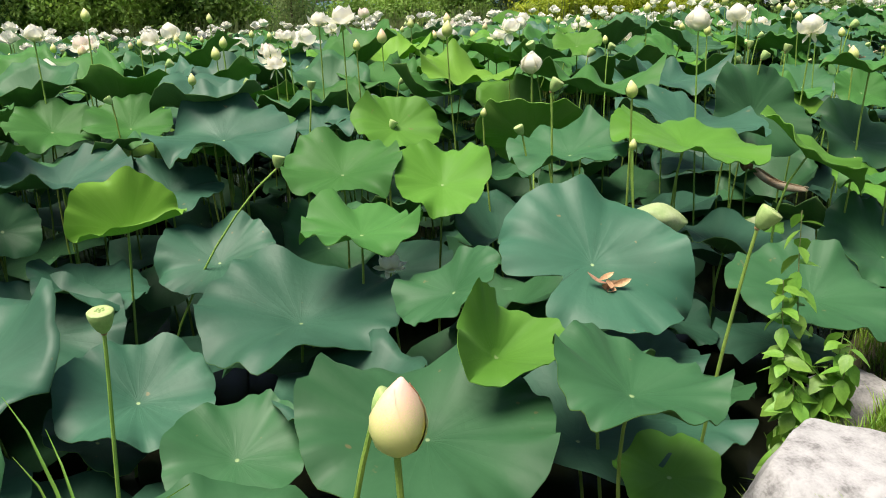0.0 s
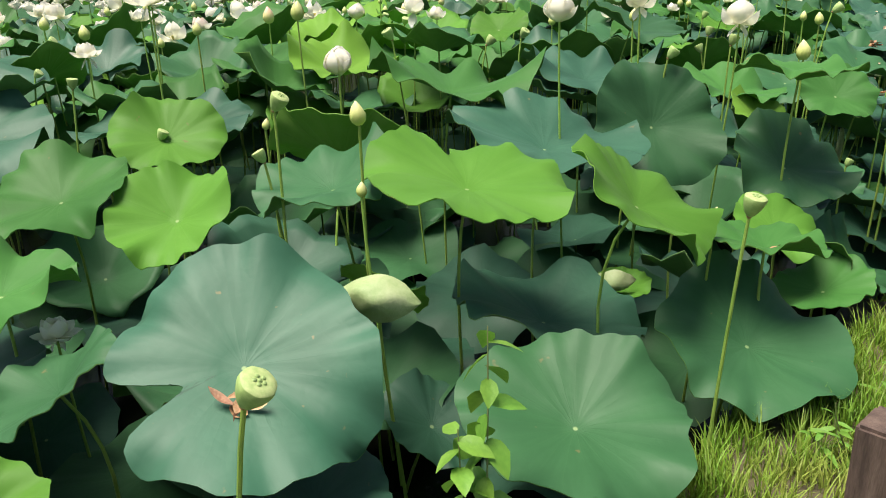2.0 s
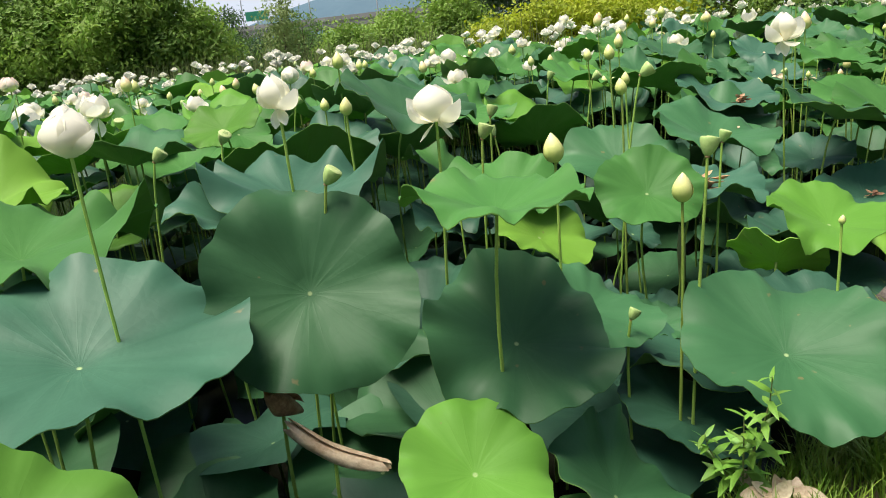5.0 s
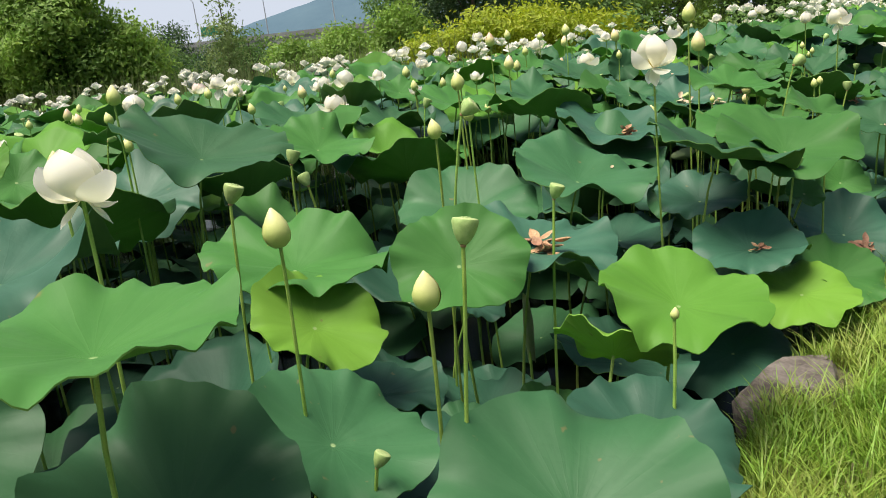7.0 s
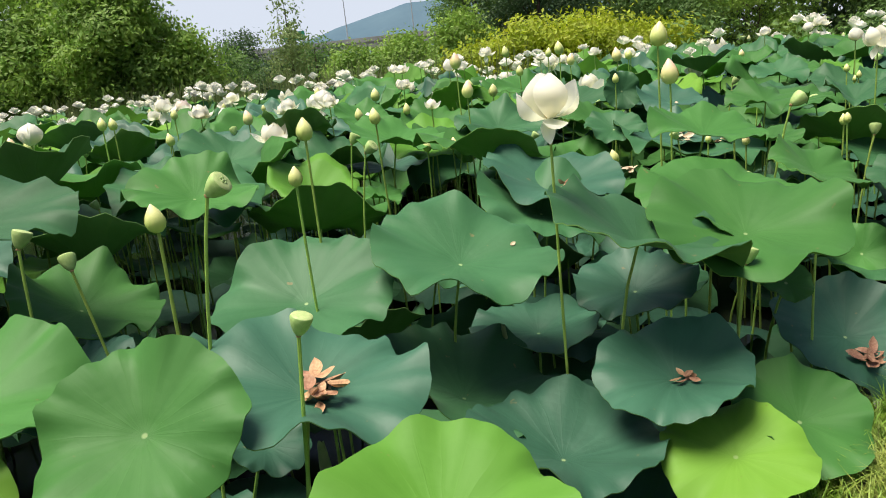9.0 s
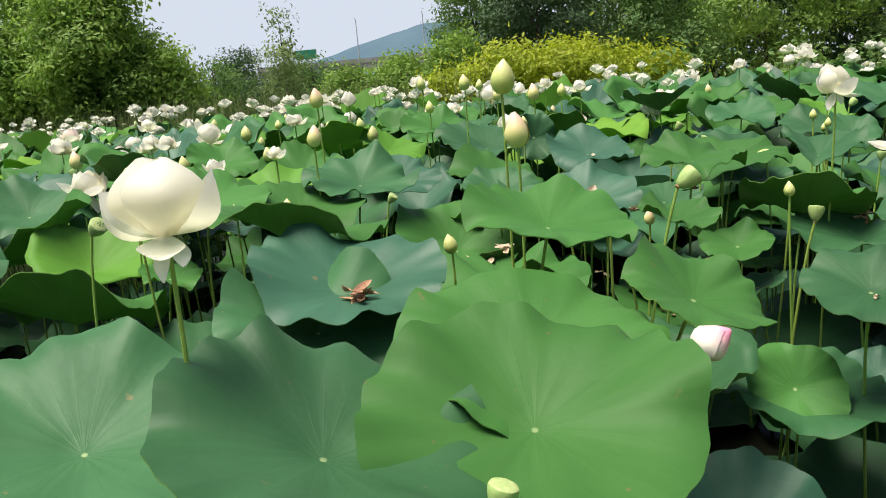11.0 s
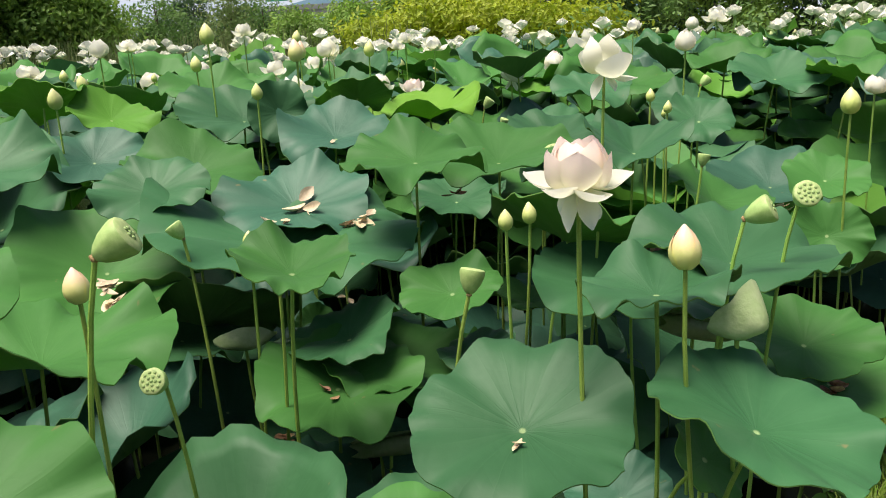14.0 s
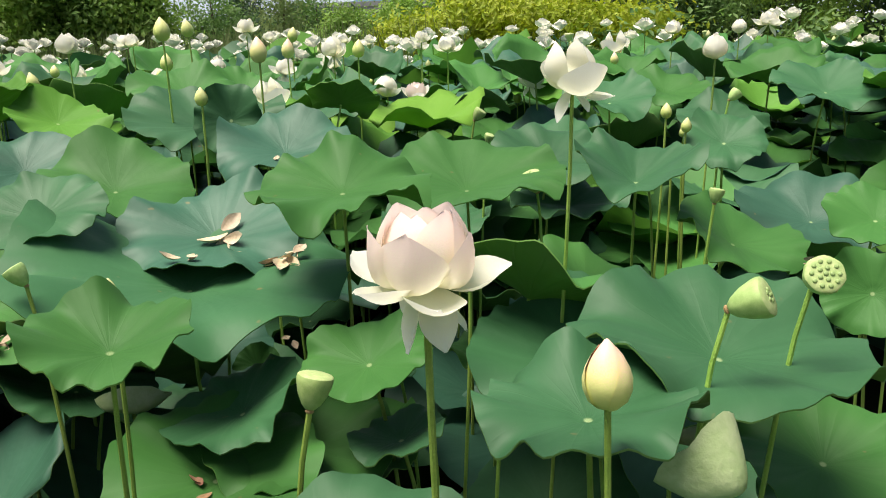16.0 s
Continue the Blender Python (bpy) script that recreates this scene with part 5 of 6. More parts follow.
FAR_WHITE = material("far_petals", [(0.90, 0.89, 0.76), (0.94, 0.92, 0.86)], rough=0.5, scale=4, fine=30, bump=0, translucent=0.12, island=0.08)
FAR_GREEN = material("far_buds", [(0.34, 0.44, 0.14), (0.60, 0.60, 0.30)], rough=0.5, scale=1.5, fine=9, bump=0, island=0.2)
STEMS = ([], [], STALK)
scatter_blooms()


# ---- the bank: stones, post, ropes, weeds, grass ----
STONES = []


def stone(name, x, y, z, sx, sy, sz, turn, mat, label, seed, flat=0.0):
    """A boulder: a sphere cut by a few random planes, then roughened."""
    STONES.append((x, y))
    rng = random.Random(seed)
    bm = bmesh.new()
    bmesh.ops.create_icosphere(bm, subdivisions=5, radius=1.0)
    cuts = [(Vector((rng.uniform(-1, 1), rng.uniform(-1, 1), rng.uniform(-0.3, 1))).normalized(), rng.uniform(0.6, 0.85)) for _ in range(11)]
    cuts.append((Vector((0.1, -0.1, 1)).normalized(), 0.55 - 0.2 * flat))
    for v in bm.verts:
        p = v.co.copy()
        for nrm, lim in cuts:
            over = p.dot(nrm) - lim
            if over > 0:
                p -= nrm * over * 0.93
        p *= 1 + 0.05 * noise.noise(p * 2.2 + Vector((seed, 0, 0))) + 0.02 * noise.noise(p * 7) + 0.008 * noise.noise(p * 19)
        v.co = Vector((p.x * sx, p.y * sy, p.z * sz))
    ob = new(name, mesh_of(bm, name, mat))
    ob.matrix_basis = pose(x, y, z, 0, 0, turn)
    return tagged(ob, label, "stone", "stones along the bank")


stone("boulder", 0.99, 1.63, 0.02, 0.36, 0.24, 0.24, 30, WHITE_STONE, "pale speckled granite boulder on the grassy bank", 5)
stone("boulder", 1.27, 2.20, -0.03, 0.20, 0.14, 0.15, 40, GREY_STONE, "grey rough stone half hidden by weeds at the water", 8)
stone("boulder", 3.80, 5.16, 0.04, 0.25, 0.19, 0.20, 42, BROWN_STONE, "weathered brown boulder at the pond's edge", 13)
stone("boulder", 2.48, 3.66, -0.05, 0.25, 0.15, 0.13, 60, FLAT_STONE, "flat dark slab of stone at the pond's edge", 21, flat=0.6)
stone("boulder", 4.62, 6.22, -0.02, 0.22, 0.12, 0.15, 50, GREY_STONE, "grey flat stone under the lotus leaves", 34, flat=0.4)


def fence():
    posts = [(1.71, 1.93), (3.10, 3.43)]
    for x, y in posts:
        g = ground_height(x, y)
        root = thing("fence_post", x, y, g - 0.08, "square weathered brown post carrying two white ropes", "post", "fence posts", rz=48)
        bm = bmesh.new()
        bmesh.ops.create_cube(bm, size=1.0)
        bmesh.ops.scale(bm, vec=(0.092, 0.092, 0.62), verts=bm.verts)
        bmesh.ops.translate(bm, vec=(0, 0, 0.31), verts=bm.verts)
        bmesh.ops.bevel(bm, geom=bm.edges[:], offset=0.006, segments=2, affect='EDGES')
        part("shaft", bm, WOOD, root, smooth=False)
    for high, sag in ((0.49, 0.02), (0.26, 0.03)):
        (x0, y0), (x1, y1) = posts
        g0, g1 = ground_height(x0, y0), ground_height(x1, y1)
        length = math.hypot(x1 - x0, y1 - y0)
        root = thing("fence_rope", x0, y0, g0 + high, "thick white twisted rope slung between posts", "rope", "fence ropes", rz=math.degrees(math.atan2(y1 - y0, x1 - x0)))
        for strand in range(3):
            bm = bmesh.new()
            pts = []
            n = 600
            for i in range(n + 1):
                t = i / n
                a = t * length / 0.042 * 2 * math.pi + strand * 2.094
                pts.append(Vector((t * length, 0.0065 * math.cos(a), (g1 - g0) * t - 4 * sag * t * (1 - t) + 0.0065 * math.sin(a))))
            tube(bm, pts, 0.0082, 6)
            bmesh.ops.recalc_face_normals(bm, faces=bm.faces)
            part("strand", bm, ROPE, root)


fence()


def placard(x, y, z, turn):
    root = thing("placard", x, y, z, "small white plastic placard hung from the white rope", "sign", rz=turn)
    bm = bmesh.new()
    bmesh.ops.create_cube(bm, size=1.0)
    bmesh.ops.scale(bm, vec=(0.21, 0.004, 0.15), verts=bm.verts)
    bmesh.ops.bevel(bm, geom=bm.edges[:], offset=0.0015, segments=1, affect='EDGES')
    part("board", bm, CARD, root, smooth=False)
    for k in range(4):
        bm = bmesh.new()
        bmesh.ops.create_cube(bm, size=1.0)
        bmesh.ops.scale(bm, vec=(0.13 if k else 0.16, 0.001, 0.012 if k else 0.02), verts=bm.verts)
        bmesh.ops.translate(bm, vec=(0.0 if k == 0 else -0.012 + 0.006 * k, 0.0028, 0.042 - 0.028 * k), verts=bm.verts)
        part("line_of_writing", bm, CARD_INK, root, smooth=False)


placard(2.586, 2.875, ground_height(2.586, 2.875) + 0.385, 47.2)


def weed_leaf_bm(length, width):
    bm = bmesh.new()
    grid = []
    for i in range(7):
        t = i / 6
        half = width * 0.5 * math.sin(math.pi * (0.04 + 0.95 * t) ** 0.8) * (1 + 0.10 * (i % 2))
        grid.append([bm.verts.new((half * u, length * t, -0.25 * length * t * t + 0.18 * half * abs(u) + 0.03 * length)) for u in (-1, -0.5, 0, 0.5, 1)])
    for a, b in zip(grid, grid[1:]):
        for k in range(4):
            bm.faces.new((a[k], a[k + 1], b[k + 1], b[k]))
    return bm


BROAD_LEAF = mesh_of(weed_leaf_bm(0.085, 0.052), "leaf", WEED)
NARROW_LEAF = mesh_of(weed_leaf_bm(0.075, 0.02), "leaf", WEED)


def weed(x, y, z, high, leaves, mesh, label, seed, size=1.0, stems=1, lean=(0, 0), droop=0):
    """A leafy weed: stems with leaves set round them, larger below."""
    rng = random.Random(seed)
    z = min(z, ground_height(x, y) + 0.0)
    root = thing("weed", x, y, z - 0.01, label, "weed", "weeds on the bank")
    for s in range(stems):
        a = rng.uniform(0, 6.28)
        spread = 0.0 if stems == 1 else rng.uniform(0.05, 0.06 + 0.025 * stems)
        h = high * (1.0 if s == 0 else rng.uniform(0.5, 0.85))
        end = Vector((math.cos(a) * spread + lean[0], math.sin(a) * spread + lean[1], h))
        p = ((0, 0, 0), (0, 0, h * 0.4), end - Vector((0, 0, h * 0.3)), end)
        part("stem", stalk_mesh(p, 0.0035, 0.0014, 5, 6), WEED_STEM, root)
        n = max(4, leaves // stems)
        for i in range(n):
            t = 0.14 + 0.86 * (i + 0.5) / n
            at = bezier(p, t)
            q = size * (1.15 - 0.6 * t) * rng.uniform(0.8, 1.2)
            part("leaf", mesh, None, root, m=Matrix.Translation(at) @ pose(0, 0, 0, rng.uniform(-50, 30) + 25 * t - droop * rng.uniform(0.4, 1), rng.uniform(-30, 30), i * 137.5 + rng.uniform(-30, 30)) @ Matrix.Scale(q, 4))
    return root


weed(1.05, 2.05, 0.0, 0.98, 210, BROAD_LEAF, "leafy bright green weed with drooping toothed leaves beside a stone", 3, 1.4, 7, droop=55)
weed(1.34, 1.80, 0.02, 0.20, 14, BROAD_LEAF, "low bright green weed beside a pale boulder", 4, 0.9, 2)
weed(2.744, 3.938, 0.05, 0.44, 84, NARROW_LEAF, "tall narrow-leaved weed among dry petals", 6, 1.15, 3)
weed(3.213, 4.336, 0.05, 0.36, 40, NARROW_LEAF, "slender narrow-leaved weed on the bank", 7, 1.0, 2)
weed(1.46, 2.72, 0.0, 0.50, 26, NARROW_LEAF, "narrow-leaved weed below a lotus leaf", 9, 1.1, 2)
weed(1.98, 2.62, 0.0, 0.26, 26, NARROW_LEAF, "narrow-leaved weed in the grass by the water", 10, 1.1, 3)
weed(2.10, 2.86, 0.0, 0.20, 22, NARROW_LEAF, "narrow-leaved weed in the grass by the water", 14, 1.0, 3)
weed(1.02, 1.36, 0.1, 0.16, 26, NARROW_LEAF, "spiky bright green weed before a pale boulder", 15, 0.7, 1)
weed(6.02, 7.92, 0.1, 0.36, 20, BROAD_LEAF, "leafy green weed at the pond's edge", 16, 0.8, 2)


def grass(name, count, region, height, label, seed, lean=0.5, wide=0.0023):
    """Blades of grass over a stretch of the bank, bent and of uneven height, in tufts."""
    rng = random.Random(seed)
    verts, faces = [], []
    tufts = []
    while len(tufts) < count // 14:
        s, w = region(rng)
        x, y = spot_at(s, w)
        if any(((x - a) / 0.21) ** 2 + ((y - b) / 0.18) ** 2 < 1 for a, b in STONES):
            continue
        if w < bank_edge(s) + rng.uniform(-0.08, 0.06):
            tufts.append((x, y, rng.uniform(0.6, 1.25), rng.uniform(0, 6.28)))
    for tx, ty, k, head in tufts:
        for _ in range(14):
            x, y = tx + rng.gauss(0, 0.022), ty + rng.gauss(0, 0.022)
            z = ground_height(x, y) - 0.01
            h = height * k * rng.uniform(0.55, 1.2)
            a = head + rng.gauss(0, 1.0)
            bend = h * rng.uniform(0.15, 1.0) * lean * 1.4
            dx, dy = math.cos(a), math.sin(a)
            b = len(verts)
            for t, f in ((0, 1.0), (0.45, 0.85), (0.8, 0.5)):
                cx, cy, cz = x + dx * bend * t * t, y + dy * bend * t * t, z + h * (t - 0.22 * t * t * lean)
                verts += [(cx - dy * wide * f, cy + dx * wide * f, cz), (cx + dy * wide * f, cy - dx * wide * f, cz)]
            verts.append((x + dx * bend, y + dy * bend, z + h * (1 - 0.25 * lean)))
            faces += [(b, b + 1, b + 3, b + 2), (b + 2, b + 3, b + 5, b + 4), (b + 4, b + 5, b + 6)]
    me = bpy.data.meshes.new(name)
    me.from_pydata(verts, [], faces)
    me.materials.append(GRASS)
    tagged(new(name, me), label, "grass", kind="stuff")


grass("grass", 78000, lambda r: (r.uniform(2.2, 11.0), r.uniform(-0.75, 0.6)), 0.105, "yellow-green grass of the pond's bank", 41)
grass("grass", 16000, lambda r: (r.uniform(5.0, 8.4), r.uniform(-0.3, 0.6)), 0.15, "long yellow-green grass hanging to the water", 42, lean=0.8)
grass("grass", 24000, lambda r: (r.uniform(0.3, 2.6), r.uniform(-0.9, 0.55)), 0.10, "thin grass between the stones", 43)


def sedge(x, y, count, high, seed):
    """A tuft of long arching blades."""
    rng = random.Random(seed)
    root = thing("sedge_tuft", x, y, ground_height(x, y) - 0.01, "tuft of long arching green blades at the water", "sedge", "sedge tufts")
    for _ in range(count):
        bm = bmesh.new()
        a, h, reach = rng.uniform(0, 6.28), high * rng.uniform(0.6, 1.1), rng.uniform(0.08, 0.3)
        d = Vector((math.cos(a), math.sin(a), 0))
        side = Vector((-d.y, d.x, 0))
        rows = []
        for i in range(8):
            t = i / 7
            c = d * reach * t * t + Vector((0, 0, h * (t - 0.3 * t ** 3)))
            half = 0.006 * (1 - t ** 2) + 0.0004
            rows.append([bm.verts.new(c - side * half + Vector((0, 0, 0.002))), bm.verts.new(c), bm.verts.new(c + side * half + Vector((0, 0, 0.002)))])
        for p, q in zip(rows, rows[1:]):
            for k in range(2):
                bm.faces.new((p[k], p[k + 1], q[k + 1], q[k]))
        part("blade", bm, WEED, root)


sedge(-0.60, 1.06, 12, 1.45, 51)
sedge(-0.56, 0.92, 6, 1.5, 52)
sedge(1.02, 2.02, 16, 0.28, 53)


# ---- dry petals ----
def petal_scrap(x, y, z, size, mat, label, seed, count=5, lie=None):
    """Curled fallen petals heaped together."""
    rng = random.Random(seed)
    root = thing("fallen_petals", x, y, z, label, "fallen petals", "fallen petals")
    root.matrix_basis = Matrix.Translation((x, y, z)) @ lie.to_track_quat('Z', 'Y').to_matrix().to_4x4()
    for i in range(count + count // 2):
        bm = petal_bm(size * rng.uniform(0.7, 1.3), size * rng.uniform(0.35, 0.6), rng.uniform(-0.5, 0.8), rng.uniform(0.2, 0.8), rows=6, cols=4)
        part("petal", bm, mat, root, m=pose(rng.uniform(-1, 1) * size * 0.5, rng.uniform(-1, 1) * size * 0.4, 0.005 + 0.003 * i, rng.uniform(-10, 14), rng.uniform(-28, 28), rng.uniform(0, 360)))


SCRAPS = [
    (4.367, 8.076, 0.47, 0.04, DRY, "withered brown flower head caught on a lotus leaf", 340, 7),
    (5.514, 8.158, 0.62, 0.035, DRY, "withered brown scraps caught on a lotus leaf", 341, 5),
    (4.034, 7.821, 0.68, 0.055, CREAM_DRY, "fallen blush petals lying on a lotus leaf", 342, 5),
    (5.99, 8.492, 0.70, 0.035, CREAM_DRY, "fallen petals lying on a lotus leaf", 343, 3),
    (0.481, 2.281, 0.370, 0.055, DRY, "curled brown dry petals lying on a lotus leaf", 300, 5),
    (3.023, 5.281, 0.630, 0.075, DRY, "curled brown dry petals lying on a lotus leaf", 301, 10),
    (3.658, 6.844, 0.764, 0.060, DRY, "curled brown dry petals lying on a lotus leaf", 302, 8),
    (4.390, 8.398, 0.764, 0.070, CREAM_DRY, "fallen cream petals lying on a lotus leaf", 303, 4),
    (4.630, 8.297, 0.659, 0.075, CREAM_DRY, "fallen cream petals lying on a lotus leaf", 304, 6),
    (4.394, 8.210, 0.743, 0.050, CREAM_DRY, "fallen cream petals lying on a lotus leaf", 305, 2),
    (3.901, 8.038, 0.612, 0.065, CREAM_DRY, "fallen cream petals lying on a lotus leaf", 306, 6),
    (4.647, 7.732, 0.415, 0.040, DRY, "curled brown dry petals lying on a lotus leaf", 307, 2),
    (3.914, 5.744, 0.393, 0.040, DRY, "curled brown dry petals lying on a lotus leaf", 308, 4),
    (4.637, 6.343, 0.176, 0.070, DRY, "curled brown dry petals lying on a lotus leaf", 309, 7),
    (5.953, 7.897, 0.337, 0.060, DRY, "curled brown dry petals lying on a lotus leaf", 310, 5),
    (-0.862, 2.503, 0.003, 0.060, CREAM_DRY, "fallen cream petals lying on a lotus leaf", 311, 3),
    (2.80, 3.87, 0.10, 0.085, CREAM_DRY, "dry pale petals heaped on the grassy bank", 312, 9),
    (2.589, 3.564, 0.069, 0.045, CREAM_DRY, "dry pale petals on the dark stone slab", 313, 4),
    (1.894, 3.112, 0.477, 0.040, DRY, "curled brown dry petals lying on a lotus leaf", 314, 2),
    (4.437, 8.670, 0.337, 0.050, CREAM_DRY, "fallen cream petals lying on a lotus leaf", 315, 2),
    (4.557, 8.698, 0.355, 0.035, CREAM_DRY, "fallen cream petals lying on a lotus leaf", 316, 2),
    (3.451, 6.211, 0.716, 0.025, CREAM_DRY, "fallen cream petals lying on a lotus leaf", 317, 1),
    (5.142, 7.116, 0.629, 0.025, CREAM_DRY, "fallen cream petals lying on a lotus leaf", 318, 2),
    (4.443, 8.714, 0.985, 0.035, CREAM_DRY, "fallen cream petals lying on a lotus leaf", 319, 1),
    (4.899, 8.629, 0.748, 0.050, DRY, "curled brown dry petals lying on a lotus leaf", 320, 3),
    (-0.80, 2.22, 0.02, 0.05, CREAM_DRY, "fallen cream petals floating on dark water", 330, 3),
]
bpy.context.view_layer.update()
graph = bpy.context.evaluated_depsgraph_get()
RESTS = []
for x, y, z, *_ in SCRAPS:
    hit, at, up, _, _, _ = scene.ray_cast(graph, Vector((x, y, z + 0.07)), Vector((0, 0, -1)), distance=0.5)
    RESTS.append((at.z, up.normalized() if up.z > 0 else -up) if hit else (z, Vector((0, 0, 1))))
for (x, y, z, *rest), (high, up) in zip(SCRAPS, RESTS):
    petal_scrap(x, y, high, *rest, lie=up)
rolled_leaf(4.78, 7.78, 0.23, 0.20, 0.038, 8, -4, ROLLED, "pale green lotus leaf rolled up like a scroll", 721, False)
rolled_leaf(1.73, 3.87, 0.33, 0.27, 0.028, -12, 22, CREAM_DRY, "dry rolled lotus leaf, pale tan with brown edges", 722, True)
rolled_leaf(1.59, 3.95, 0.44, 0.12, 0.040, 60, 50, DRY, "withered brown lotus leaf curled on its stalk", 723, True)
rolled_leaf(3.39, 6.21, 0.36, 0.13, 0.014, 80, 78, ROLLED, "young lotus leaf still rolled to a spike", 724, False)
rolled_leaf(2.96, 5.43, 0.29, 0.26, 0.022, 80, 84, ROLLED, "long leaf edge rolled up pale green", 725, False)
rolled_leaf(5.60, 7.91, 0.52, 0.20, 0.040, 14, 18, ROLLED, "pale yellow-green lotus leaf rolled inward with a brown edge", 726, False)

curled_leaf(0.75, 2.63, 0.50, 0.23, 0.12, -105, 0, -115, "lotus leaf margin curled over, pale green underside out")
curled_leaf(1.449, 3.424, 0.24, 0.16, 0.09, -95, -10, -70, "small lotus leaf curled into a trough, olive underside out")
curled_leaf(5.572, 7.405, 0.755, 0.16, 0.13, -70, 15, -65, "withering lotus leaf curled like a shell, pale yellow-green underside out")
curled_leaf(4.30, 8.02, 0.44, 0.20, 0.08, -95, 8, -75, "lotus leaf rim rolled up, pale green underside out")

# ---- trees, shrubs and the far shore ----
def crown_mesh(lobes, count, leaf_size, mat, seed, droop=0.0, shell=0.55):
    """Many small leaves in clumps through overlapping lobes (centre, radii)."""
    rng = random.Random(seed)
    nrng = np.random.default_rng(seed)
    weights = np.array([l[1][0] * l[1][1] + l[1][0] * l[1][2] for l in lobes])
    weights = weights / weights.sum()
    verts, faces = [], []
    clumps = count // 20
    for c in range(clumps):
        (cx, cy, cz), (rx, ry, rz) = lobes[int(nrng.choice(len(lobes), p=weights))]
        v = Vector((rng.gauss(0, 1), rng.gauss(0, 1), rng.gauss(0, 1))).normalized() * (shell + (1.08 - shell) * rng.random())
        lump = 1 + 0.22 * noise.noise(v * 2.3 + Vector((seed, c * 0.01, 0)))
        px, py, pz = cx + v.x * rx * lump, cy + v.y * ry * lump, cz + v.z * rz * lump
        size = leaf_size * rng.uniform(1.2, 2.5)
        out = v.copy()
        for k in range(20):
            q = Vector((px + rng.gauss(0, size), py + rng.gauss(0, size), pz + rng.gauss(0, size * 0.7) - droop * abs(rng.gauss(0, size))))
            d = (out + Vector((rng.gauss(0, 0.4), rng.gauss(0, 0.4), 0.25 + rng.gauss(0, 0.35)))).normalized()
            e = d.cross(Vector((rng.gauss(0, 1), rng.gauss(0, 1), rng.gauss(0, 1)))).normalized()
            g = d.cross(e)
            l = leaf_size * rng.uniform(0.7, 1.4)
            b = len(verts)
            verts += [q - e * l * 0.6, q + g * l * 0.28 + d * l * 0.08, q + e * l * 0.6, q - g * l * 0.28 + d * l * 0.08]
            faces.append((b, b + 1, b + 2, b + 3))
    me = bpy.data.meshes.new("crown")
    me.from_pydata([tuple(v) for v in verts], [], faces)
    me.materials.append(mat)
    return me


def tree(x, y, high, wide, kind, label, seed, count=7000, leaf_size=0.14, trunk=0.12, bare=0.12, slim=False, name="tree", category="tree"):
    """A tree: tapered trunk, limbs reaching into the lobes, and a crown of small leaves."""
    rng = random.Random(seed)
    g = ground_height(x, y)
    root = thing(name, x, y, g - 0.05, label, category, category + "s on the far shore")
    lobes = []
    n = 5 if slim else 22
    for i in range(n):
        t = (i + 0.5) / n
        a = i * 2.4 + rng.uniform(-0.5, 0.5)
        body = math.sin(math.pi * min(1, 0.22 + 0.75 * t)) ** 0.7
        reach = wide * 0.5 * body * (0.15 if slim else 0.68) * rng.uniform(0.35 if not slim else 0.7, 1.15)
        size = wide * 0.5 * body * (rng.uniform(0.5, 0.72) if slim else rng.uniform(0.28, 0.46))
        lobes.append(((math.cos(a) * reach, math.sin(a) * reach, high * (bare + (0.98 - bare) * t)), (size, size, max(size * 0.72, high * (1 - bare) / n * 0.85))))
    bm = bmesh.new()
    pts = [Vector((0.06 * high * 0.2 * noise.noise((seed, i, 0)), 0.06 * high * 0.2 * noise.noise((seed, i, 5)), high * 0.86 * i / 8)) for i in range(9)]
    tube(bm, pts, [trunk * (1 - 0.85 * i / 8) for i in range(9)], 9)
    bmesh.ops.recalc_face_normals(bm, faces=bm.faces)
    part("trunk", bm, BARK, root)
    for (cx, cy, cz), _ in lobes[::3][:7]:
        bm = bmesh.new()
        low = Vector((0, 0, max(high * 0.08, cz * 0.55)))
        end = Vector((cx, cy, cz))
        tube(bm, [low.lerp(end, i / 5) + Vector((0, 0, -0.06 * high * math.sin(math.pi * i / 5) * 0.4)) for i in range(6)], [trunk * 0.4 * (1 - 0.8 * i / 5) for i in range(6)], 6)
        bmesh.ops.recalc_face_normals(bm, faces=bm.faces)
        part("limb", bm, BARK, root)
    me = crown_mesh(lobes, count, leaf_size, FOLIAGE[kind], seed, shell=0.62)
    part("crown", me, None, root)
    return root


tree(-12.2, 27.5, 6.8, 7.0, "olive", "broad olive-green tree with a dense crown", 61, 28985)
tree(-8.8, 26.0, 6.2, 4.5, "olive", "rounded olive-green tree on the far shore", 62, 26350)
tree(-7.5, 27.0, 3.5, 3.4, "olive", "rounded olive-green tree sloping to the shore", 86, 16000, bare=0.03)
tree(-15.5, 27.0, 6.5, 5.5, "green", "dense green tree on the far shore", 63, 18445)
tree(-14.0, 33.0, 9.0, 6.0, "dark", "tall dark green tree behind the others", 64, 15810)
tree(-20.0, 31.0, 9.5, 7.0, "dark", "tall dark green tree behind the others", 65, 15810)
tree(-7.3, 38.0, 5.7, 2.8, "pale", "young slender tree with sparse pale leaves", 66, 2200, slim=True, trunk=0.09)
tree(-9.5, 46.0, 3.6, 5.0, "dark", "dark green tree far behind", 67, 10540)
tree(-13.7, 48.0, 4.9, 5.0, "dark", "dark green tree far behind", 68, 10540)
tree(-4.2, 37.0, 2.7, 3.6, "olive", "low olive-green bush on the far shore", 69, 11857, bare=0.05)
tree(-1.6, 37.0, 3.0, 3.4, "olive", "upright olive-green bush on the far shore", 70, 11857, bare=0.05)
